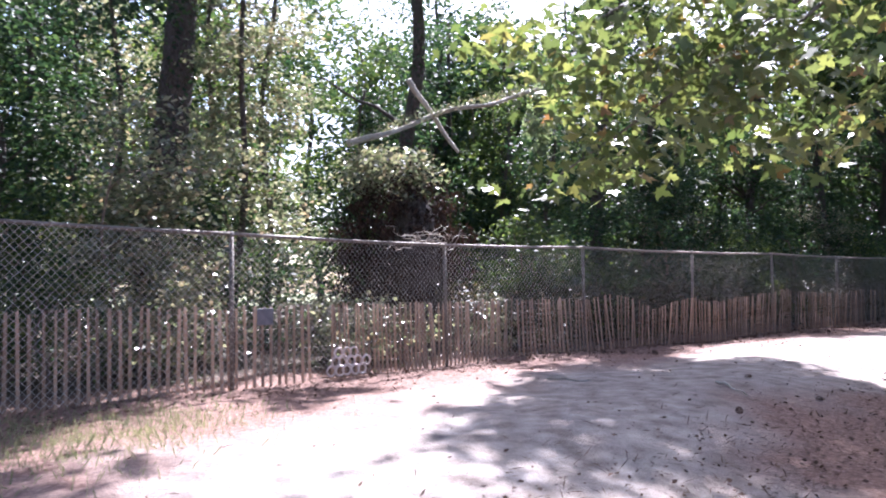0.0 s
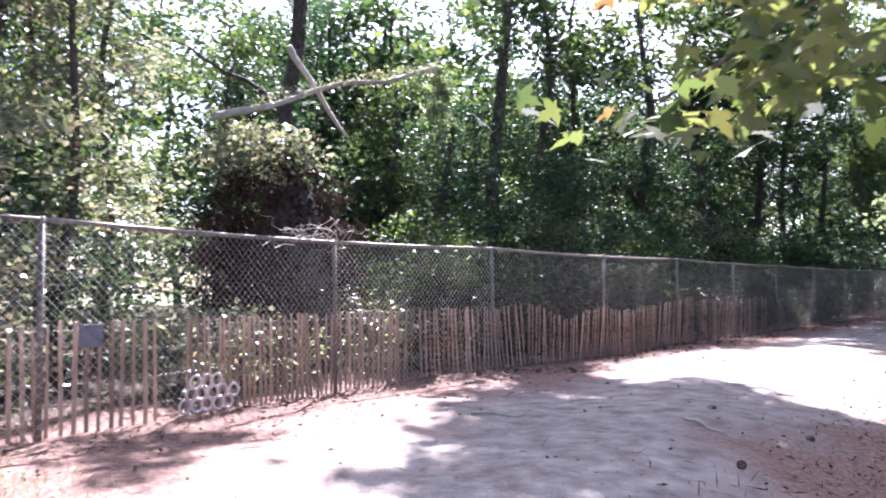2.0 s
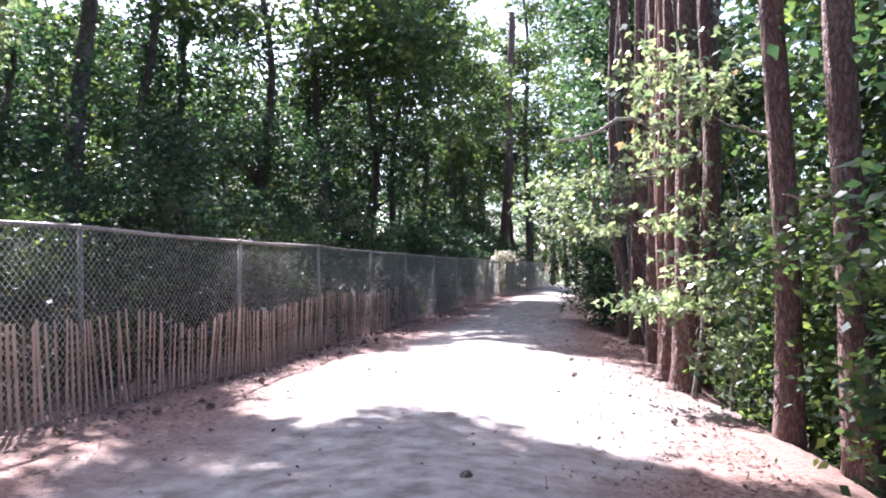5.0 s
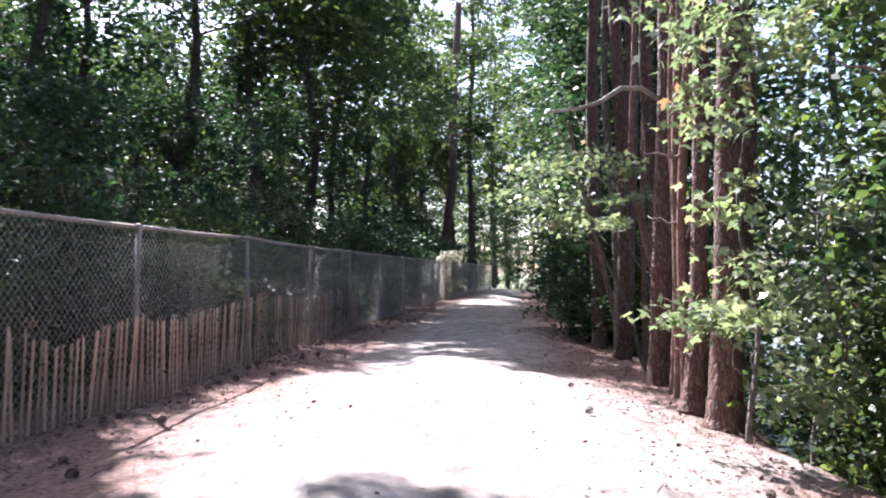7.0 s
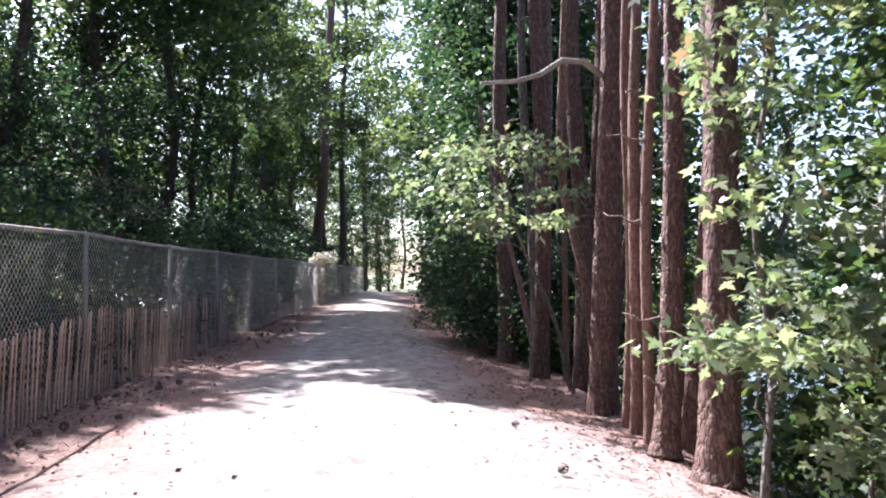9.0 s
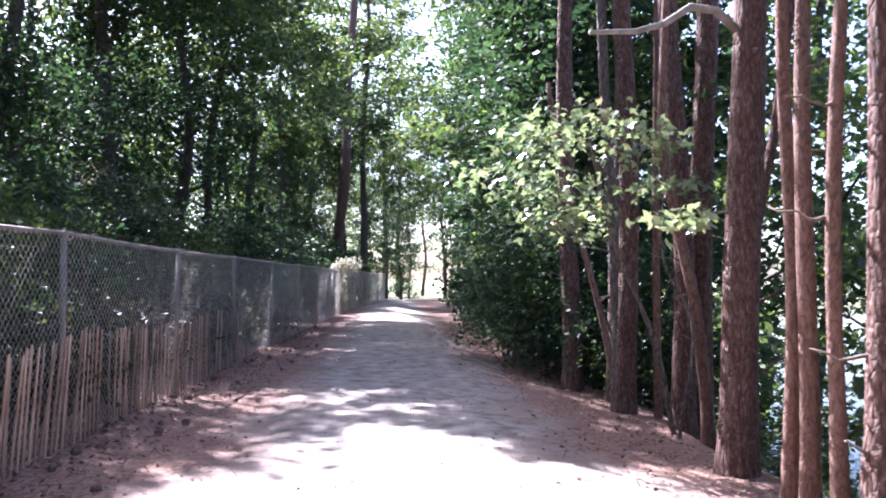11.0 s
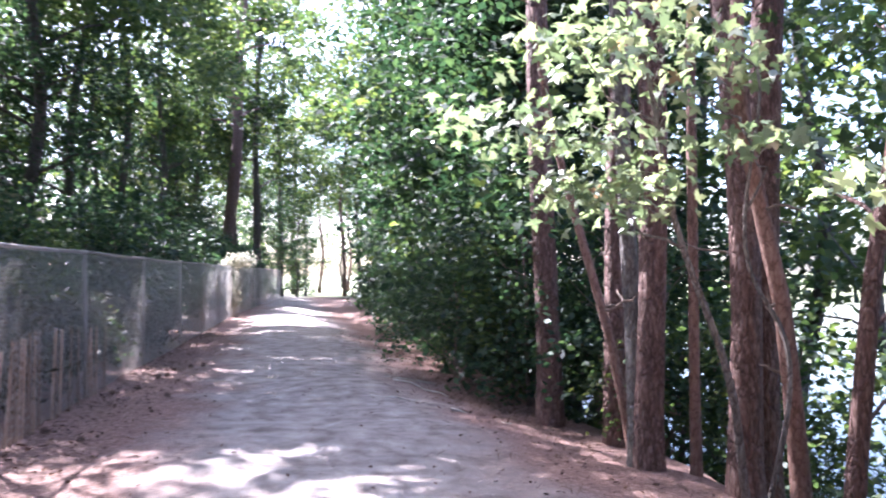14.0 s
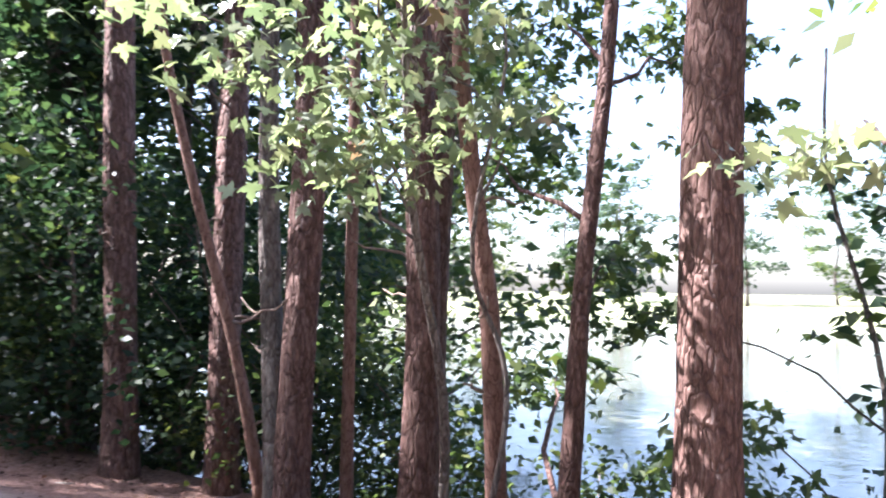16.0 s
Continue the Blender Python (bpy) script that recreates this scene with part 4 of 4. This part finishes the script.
    # far end of the way
    for x, y, k in ((-6, 63, 0), (-9, 70, 1), (-3.5, 68, 1), (-1.5, 76, 0), (1.2, 90, 3), (4.8, 86, 3), (11.5, 68, 0), (13, 60, 1), (10.5, 80, 1), (14, 76, 1), (8.5, 94, 3), (-14, 82, 1), (-4, 90, 1), (18, 88, 0), (24, 78, 1),
                    (-8, 100, 1), (-1, 112, 0), (4, 118, 1), (10, 114, 0), (16, 108, 1), (-16, 96, 0), (22, 104, 1), (30, 96, 0), (6, 74, 3)):
        put(T[k], x, y)
    # right: dark evergreens crowding the path, then sparse growth on the bank
    for i in range(16):
        y = 18.4 + i * 2.1
        e = 2.15 + 0.124 * max(0, y - 21)
        put(far_shrub if y > 30 else S[1], e + q.normal(0, 0.15) + (0.55 if y < 20 else 0), y)
        put(far_shrub if y > 30 else S[1 if i % 2 else 0], e + 1.2 + q.normal(0, 0.3), y + 1.0)
    for i in range(10):
        y = 19.5 + i * 3.4
        put(far_vine[0], 5.0 + 0.124 * max(0, y - 21) + q.normal(0, 0.3), y + 1.6)
        put(far_vine[0] if y > 30 else V[[0, 2][i % 2]], 3.2 + 0.124 * max(0, y - 21) + q.normal(0, 0.2), y)
    for x, y, k in ((5.2, 23, 2), (5.2, 28, 0), (5.5, 33, 1), (6.0, 38, 2), (6.5, 43, 1), (7, 48, 0), (7.5, 54, 1), (8.5, 60, 1), (4.8, 19.5, 2)):
        put(T[k], x, y)
    for x, y, k in ((3.7, 6.2, 0), (3.6, 7.6, 3), (4.0, 8.6, 0), (4.2, 10.2, 3), (4.0, 12.6, 3), (4.3, 15.2, 0), (3.9, 16.6, 1), (4.6, 17.6, 0), (3.6, 3.6, 0), (4.6, 5.0, 1), (4.2, 1.0, 0), (5.6, -0.5, 1), (3.5, 18.2, 1), (5.0, 11.4, 3), (3.3, 16.0, 3), (4.1, 14.7, 3), (4.4, 16.4, 0), (3.2, 17.2, 1)):
        put(S[k], x, y)
    for x, y, k in ((8.5, 18, 2), (6.5, 26, 2), (7, 2, 2), (8, -6, 1), (10, -12, 0), (2, -18, 1), (-2, -22, 0), (6.8, 7.4, 2), (8.5, 20.5, 0), (10, 25, 1)):
        put(T[k], x, y)
    for x, y, k in ((4.7, 8.3, 1), (4.6, 6.2, 0), (5.6, 10.0, 1), (5.0, 4.0, 0), (5.8, 7.4, 2), (6.6, 8.9, 0), (7.4, 9.9, 2), (4.8, 7.2, 1), (5.4, 5.6, 0)):
        put(V[k], x, y)
    for x, y, k in ((4.6, 9.6, 1), (5.2, 8.4, 0), (5.2, 10.2, 1), (4.5, 7.4, 0)):
        put(S[k], x, y)
    for x, y in ((6.4, 50), (-2.6, 61), (7.6, 64), (5.4, 42), (2.0, 79), (7.6, 76)):
        put(O, x, y)
    for x, y in ((-1.2, 60), (0.6, 72)):
        put(O2, x, y)
    for x, y, k in ((-0.8, 63, 0), (0.6, 66.5, 2), (1.9, 71, 1), (2.9, 76, 0)):
        put(V[k], x, y)
    # far shore
    for i in range(22):
        put(F[i % 2], 84 + q.normal(0, 4), -34 + i * 6.4 + q.normal(0, 1.5))
    for o in S + T + V + F + far_vine + [low, lit_low, far_shrub, O, O2]:
        for c in (*o.children_recursive, o):
            bpy.data.objects.remove(c)


woods()


# left: trees whose crowns, mostly above view, are filled in to shade the way
def shade_trees():
    C = dict(leaf=LEAF_MID, size=0.26, seg=12, rings=30, category="tree", spread=0.3)
    spots = [(-7.4, -1.5, 0.3, 0.5), (-9.5, 5.5, 0.2, 0.2), (-8.0, 11.0, 0.19, 1.3), (-8.6, 14.6, 0.14, 0.2), (-7.2, 18.5, 0.17, 0.6), (-7.0, 23.5, 0.2, 0.2), (-6.6, 28.5, 0.18, -0.3),
             (-6.4, 33.5, 0.18, 0.2), (-6.2, 38.5, 0.16, 0.2), (-5.8, 46.0, 0.18, 0.1), (-5.6, 51.0, 0.18, 0.2), (-5.0, 56.0, 0.18, 0.2)]
    q = np.random.default_rng(5)
    for i, (x, y, r, lean) in enumerate(spots):
        bl, far = [], y > 18
        for j in range(26):
            z = q.uniform(7.5, 14.5)
            bl.append(((x + (q.uniform(-1.5, 2.8 if y > 28 else 4.4) if far else q.uniform(-0.6, 5.4)), y + q.uniform(-3.2, 4.0), z + (0.8 if far else 0)), (1.8, 1.8, 0.9), 430 if far else 520))
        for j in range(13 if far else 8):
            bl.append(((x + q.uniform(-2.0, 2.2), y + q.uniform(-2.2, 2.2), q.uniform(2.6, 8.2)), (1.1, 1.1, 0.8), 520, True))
        tree("shade_tree", on(x, y), (x + 0.3, y + lean, 14), r, r * 0.4, BARK_DARK, "large ivy-clad tree behind the fence shading the path", blobs=bl, seed=60 + i, limbs=True, wob=0.2, cut=2 <= i <= 5, ivy=1500 if i else 3200, **C)
    # dark evergreens that lean over the way and shade the bank
    for i, (x, y) in enumerate(((3.3, 19.6), (3.5, 23.5), (4.0, 28.0))):
        bl = [((x + q.uniform(-2.0, 1.4), y + q.uniform(-2.0, 2.4), q.uniform(3.2, 13)), (1.2, 1.3, 0.8), 420) for j in range(24)]
        tree("evergreen_tree", on(x, y), (x - 0.3, y + 0.4, 13), 0.17, 0.07, BARK_DARK, "dense dark evergreen overhanging the path edge", blobs=bl, leaf=LEAF_DARK, size=0.2, seed=85 + i, seg=12, rings=24, per=24, spread=0.26)
    # the tall straight pine far along the fence
    tree("pine_tree", on(-2.95, 54), (-1.8, 54, 20), 0.36, 0.22, BARK_PINE, "tall straight pine beyond the far fence", seed=80, seg=16, rings=40,
         blobs=[((-2.4 + q.uniform(-2.5, 2.5), 55 + q.uniform(-1, 2), 10 + i * 0.9), (1.6, 1.6, 0.4), 350) for i in range(10)], leaf=NEEDLE, size=0.25, gaps=False)


shade_trees()


# vine curtains and the fallen wood
def thicket():
    q = np.random.default_rng(8)
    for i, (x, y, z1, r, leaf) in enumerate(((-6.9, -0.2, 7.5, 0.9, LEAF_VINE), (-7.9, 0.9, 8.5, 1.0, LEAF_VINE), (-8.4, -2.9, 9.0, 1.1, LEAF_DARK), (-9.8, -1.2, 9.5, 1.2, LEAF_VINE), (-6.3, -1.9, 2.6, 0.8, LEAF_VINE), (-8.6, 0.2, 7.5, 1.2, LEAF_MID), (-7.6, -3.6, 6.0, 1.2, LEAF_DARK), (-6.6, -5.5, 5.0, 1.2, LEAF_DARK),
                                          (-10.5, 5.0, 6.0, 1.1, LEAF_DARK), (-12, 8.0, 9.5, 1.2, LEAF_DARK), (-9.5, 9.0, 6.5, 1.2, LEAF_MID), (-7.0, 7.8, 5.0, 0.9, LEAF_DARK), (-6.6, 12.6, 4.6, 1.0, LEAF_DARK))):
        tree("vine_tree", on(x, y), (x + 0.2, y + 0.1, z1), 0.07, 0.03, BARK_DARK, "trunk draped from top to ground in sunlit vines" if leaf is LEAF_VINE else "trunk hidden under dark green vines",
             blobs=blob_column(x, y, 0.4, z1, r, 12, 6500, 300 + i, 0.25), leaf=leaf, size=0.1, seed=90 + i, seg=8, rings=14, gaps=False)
    # mound of dead brown vines over a broken stump
    m = thing("vine_mound", on(-6.6, 3.3), "tall mound of dry brown vines over a broken stump", "vines")
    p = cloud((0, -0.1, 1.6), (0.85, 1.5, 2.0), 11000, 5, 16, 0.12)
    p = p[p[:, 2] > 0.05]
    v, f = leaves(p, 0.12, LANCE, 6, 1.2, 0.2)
    part("dry_vines", mesh_of("dry_vines", v, f, LEAF_BROWN_SHADED), None, m)
    v, f = tube(bend((0, 0, -0.2), (0, 0.1, 2.8), 14, 0, 0.1, 3), (0.85, 0.75, 0.6, 0.3), 18, 0.08, 3, 0.03)
    part("stump", mesh_of("stump", v, f, BARK_DARK, True), None, m)
    p = cloud((0.0, -0.5, 3.3), (0.8, 1.1, 0.5), 2600, 9, 12, 0.14)
    v, f = leaves(p, 0.1, OVAL, 7)
    part("vine_leaves", mesh_of("vine_leaves", v, f, LEAF_VINE), None, m, "green and brown vine leaves on top")
    # fallen trunk lying across, and a broken limb crossing it
    l = thing("dead_log", (-7.1, 2.4, 3.9), "pale dead trunk caught across the vines", "log")
    v, f = tube(bend((-0.1, -0.1, 0), (1.1, 4.2, 1.5), 40, -0.12, 0.07, 4), (0.055, 0.048, 0.036), 12, 0.2, 5)
    part("trunk", mesh_of("trunk", v, f, DEADWOOD, True), None, l)
    p = cloud((1.05, 4.1, 0.85), (0.2, 0.3, 0.8), 1000, 12, 8, 0.07)
    v, f = leaves(p, 0.1, OVAL, 13, 1.0)
    part("vine_leaves", mesh_of("vine_leaves", v, f, LEAF_SUN), None, l, "sunlit vine hanging from its end")
    q2 = np.random.default_rng(14)
    u = q2.uniform(0, 1, 800)
    p = np.stack([-0.1 + 1.2 * u, -0.1 + 4.3 * u, 1.5 * u + 0.48 * u * (1 - u) + 0.04], 1) + q2.normal(0, 0.06, (800, 3))
    v, f = leaves(p, 0.07, LANCE, 15, 0.8, 0.2)
    part("moss_and_dead_leaves", mesh_of("moss_and_dead_leaves", v, f, LEAF_VINE), None, l, "dry leaves clinging along the log")
    for k in range(5):
        v, f = tube(bend((0.4 + 0.12 * k, 1.5 + 0.5 * k, 0.6 + 0.2 * k), (0.42 + 0.1 * k, 1.55 + 0.5 * k, -0.1 + 0.2 * k + q.normal(0, 0.15)), 6, 0, 0.03, k), (0.008, 0.004), 5)
        part("hanging_root", mesh_of("hanging_root", v, f, TWIG), None, l)
    l = thing("broken_limb", (-7.0, 5.0, 4.0), "grey broken limb leaning across the fallen trunk", "log")
    v, f = tube(bend((0, 0, 0), (-0.1, -1.25, 1.35), 10, 0.04, 0.03, 6), (0.03, 0.045, 0.055), 10, 0.1, 7)
    part("limb", mesh_of("limb", v, f, DEADWOOD, True), None, l)


thicket()

# ---- small things ----


def small_things():
    q = np.random.default_rng(31)
    # twigs caught on the rail
    t = thing("twig_tangle", (-4.0, 1.5, 1.86), "bare dead vine twigs tangled over the fence rail", "twigs")
    for k in range(26):
        a = np.array((q.normal(0, 0.05), q.uniform(-0.5, 0.5), q.uniform(-0.12, 0.06)))
        b = a + np.array((q.normal(0, 0.08), q.normal(0, 0.3), q.uniform(-0.05, 0.2)))
        v, f = tube(bend(a, b, 7, -0.05, 0.05, 40 + k), (0.006, 0.003), 5)
        part("twig", mesh_of("twig", v, f, DEADWOOD), None, t)
    # rings of pale plastic at the fence foot
    r = thing("plastic_ring_lattice", (-3.84, -0.2, 0.02), "pale pink plastic lattice of joined rings against the fence", "lattice")
    for k in range(13):
        bm = bmesh.new()
        n, m = 18, 6
        R = 0.062
        ring = [[bm.verts.new((0.012 * math.sin(b), (R + 0.014 * math.cos(b)) * math.cos(a), (R + 0.014 * math.cos(b)) * math.sin(a))) for b in np.linspace(0, 2 * np.pi, m, endpoint=False)] for a in np.linspace(0, 2 * np.pi, n, endpoint=False)]
        for i in range(n):
            for j in range(m):
                bm.faces.new((ring[i][j], ring[(i + 1) % n][j], ring[(i + 1) % n][(j + 1) % m], ring[i][(j + 1) % m]))
        o = part("ring", bm, PALE, r)
        o.location = (0.02 * (k % 2), -0.24 + 0.125 * (k % 5) + 0.06 * (k // 5), 0.08 + 0.115 * (k // 5))
    s = thing("fence_sign", (-3.8, -1.42, 0.84), "small blank grey tin plate wired to the fence", "sign")
    bm = bmesh.new()
    bmesh.ops.create_cube(bm, size=1, matrix=Matrix.Diagonal((0.006, 0.22, 0.2, 1)))
    bmesh.ops.bevel(bm, geom=bm.edges[:], offset=0.002, segments=1, affect="EDGES")
    part("plate", bm, SIGN, s)
    for yy in (-0.08, 0.08):
        v, f = tube(bend((-0.04, yy, 0.09), (0.006, yy, 0.09), 4), (0.003,), 5)
        part("wire_tie", mesh_of("wire_tie", v, f, WIRE), None, s)
    # sunlit vine heaped over the far fence; the hanging part imitates lit mesh
    g = thing("fence_vine", on(-1.95, 37.45), "vine heaped over the fence, its hanging part standing in for sunlit mesh", "vine")
    for k in range(5):
        v, f = tube(bend((0.05 * k - 0.1, 0.03 * k, 0), (0.06 * k - 0.12, 0.02 * k, 2.0), 9, 0, 0.05, 50 + k), (0.02, 0.012), 6)
        part("stem", mesh_of("stem", v, f, DEADWOOD, True), None, g, "pale strand standing in for sunlit fence mesh")
    p = np.concatenate([cloud((0.2, 0, 2.05), (0.55, 0.4, 0.28), 900, 3, 10, 0.1), cloud((0.02, 0.05, 1.0), (0.17, 0.15, 1.0), 600, 5, 8, 0.06)])
    p = p[p[:, 2] > 0.02]
    v, f = leaves(p, 0.11, OVAL, 4, 0.8)
    part("vine_leaves", mesh_of("vine_leaves", v, f, LEAF_SUN_WHITE), None, g, "pale sunlit leaves")
    # pine cones
    bm = bmesh.new()
    for i in range(40):
        k = i / 40
        a = i * 2.4
        rr = 0.03 * math.sin(math.pi * (0.12 + 0.8 * k)) + 0.004
        c = Vector((math.cos(a) * rr, math.sin(a) * rr, 0.085 * k + 0.006))
        d = Vector((math.cos(a), math.sin(a), 0.5)).normalized() * 0.016
        w = Vector((-math.sin(a), math.cos(a), 0)) * 0.009
        vs = [bm.verts.new(x) for x in (c - w, c + w, c + d + w * 0.8, c + d - w * 0.8, c + d * 0.5 + Vector((0, 0, 0.008)))]
        bm.faces.new((vs[0], vs[1], vs[2], vs[3]))
        bm.faces.new((vs[0], vs[4], vs[1]))
        bm.faces.new((vs[1], vs[4], vs[2]))
        bm.faces.new((vs[3], vs[2], vs[4]))
        bm.faces.new((vs[0], vs[3], vs[4]))
    bmesh.ops.create_cone(bm, cap_ends=True, segments=8, radius1=0.02, radius2=0.006, depth=0.08, matrix=Matrix.Translation((0, 0, 0.045)))
    me = bpy.data.meshes.new("pine_cone")
    bm.to_mesh(me)
    bm.free()
    me.materials.append(CONE)
    spots = [(-2.73, 5.49), (-2.86, 12.28), (1.2, 2.4)]
    for k in range(34):
        y = q.uniform(2, 22)
        spots.append((fence_at(y)[0] + abs(q.normal(0.2, 0.45)) + 0.15, y))
    for k in range(6):
        spots.append((q.uniform(0.2, 2.3), q.uniform(0, 12)))
    for x, y in spots:
        c = tagged(new("pine_cone", me), "open brown pine cone lying on the path", "pine cone", "pine cones")
        sc = q.uniform(0.65, 1.0)
        c.matrix_basis = Matrix.Translation(Vector(on(x, y)) + Vector((0, 0, 0.024))) @ pose(0, 0, 0, 90 + q.normal(0, 10), 0, q.uniform(0, 360)) @ Matrix.Diagonal((sc, sc, sc, 1))
    # fallen sticks
    for x0, y0, x1, y1 in ((0.9, 19.6, 1.5, 18.6), (1.2, 17.2, 1.7, 16.4), (0.2, 2.0, 0.7, 1.7), (1.6, 19.9, 0.4, 20.3), (-1.6, 1.2, -1.2, 1.5), (0.3, 17.9, 0.9, 17.7)):
        s = thing("fallen_stick", on(x0, y0), "dry bare stick lying on the dirt path", "stick", "sticks on the path")
        L = Vector((x1 - x0, y1 - y0, float(ground_z(x1, y1) - ground_z(x0, y0))))
        v, f = tube(bend((0, 0, 0.012), L + Vector((0, 0, 0.012)), 8, 0, 0.02, int(abs(x0) * 10)), (0.016, 0.008), 6)
        part("stick", mesh_of("stick", v, f, DEADWOOD, True), None, s)
    # needles and dead leaves
    n = 26000
    y = q.uniform(-9, 30, n)
    side = q.random(n)
    fx = np.array([fence_at(v)[0] for v in y])
    x = np.where(side < 0.47, fx + np.abs(q.normal(0.1, 0.7, n)), np.where(side < 0.93, 2.5 - np.abs(q.normal(0, 0.8, n)), q.uniform(-3.4, 2.4, n)))
    p = np.stack([x, y, ground_z(x, y) + 0.008], 1)
    v1, f1 = leaves(p[: n * 2 // 3], 0.13, SLIVER, 71, 0.0, 0.93)
    v2, f2 = leaves(p[n * 2 // 3:], 0.05, OVAL, 72, 0.0, 0.85)
    v, f = join([(v1, f1), (v2, f2)])
    tagged(new("leaf_litter", mesh_of("leaf_litter", v, f, LEAF_DRY)), "scattered brown pine needles and dead leaves on the dirt", "leaf litter", kind="stuff")
    # grass at the start
    n = 3400
    c = q.normal(0, 1, (n, 2)) * np.array((0.55, 0.42))
    ctr = np.array([(-1.9, -3.75), (-2.4, -3.2), (-2.7, -4.3), (-1.2, -4.6), (-3.0, -5.2), (-2.0, -6.0)])[q.integers(0, 6, n)]
    x, y = (ctr + c).T
    keep = x > np.array([fence_at(v)[0] for v in y]) + 0.1
    p = np.stack([x, y, ground_z(x, y)], 1)[keep]
    blade = np.array([(-0.035, 0, 0), (0.035, 0, 0), (0.02, 0.6, 0.05), (0, 1, 0.2)])
    r = np.random.default_rng(5)
    n = len(p)
    up = np.stack([r.normal(0, 0.5, n), r.normal(0, 0.5, n), np.ones(n)], 1)
    up /= np.linalg.norm(up, axis=1)[:, None]
    a = r.uniform(0, 6.28, n)
    xx = np.stack([np.cos(a), np.sin(a), np.zeros(n)], 1)
    zz = np.cross(xx, up)
    s = r.uniform(0.04, 0.12, n)[:, None, None]
    v = p[:, None] + s * (blade[None, :, :1] * xx[:, None] + blade[None, :, 1:2] * up[:, None] + blade[None, :, 2:] * zz[:, None])
    tagged(new("grass", mesh_of("grass", v.reshape(-1, 3), np.arange(n * 4).reshape(n, 4), GRASS)), "dry yellow-green grass tufts beside the path", "grass", kind="stuff")


small_things()
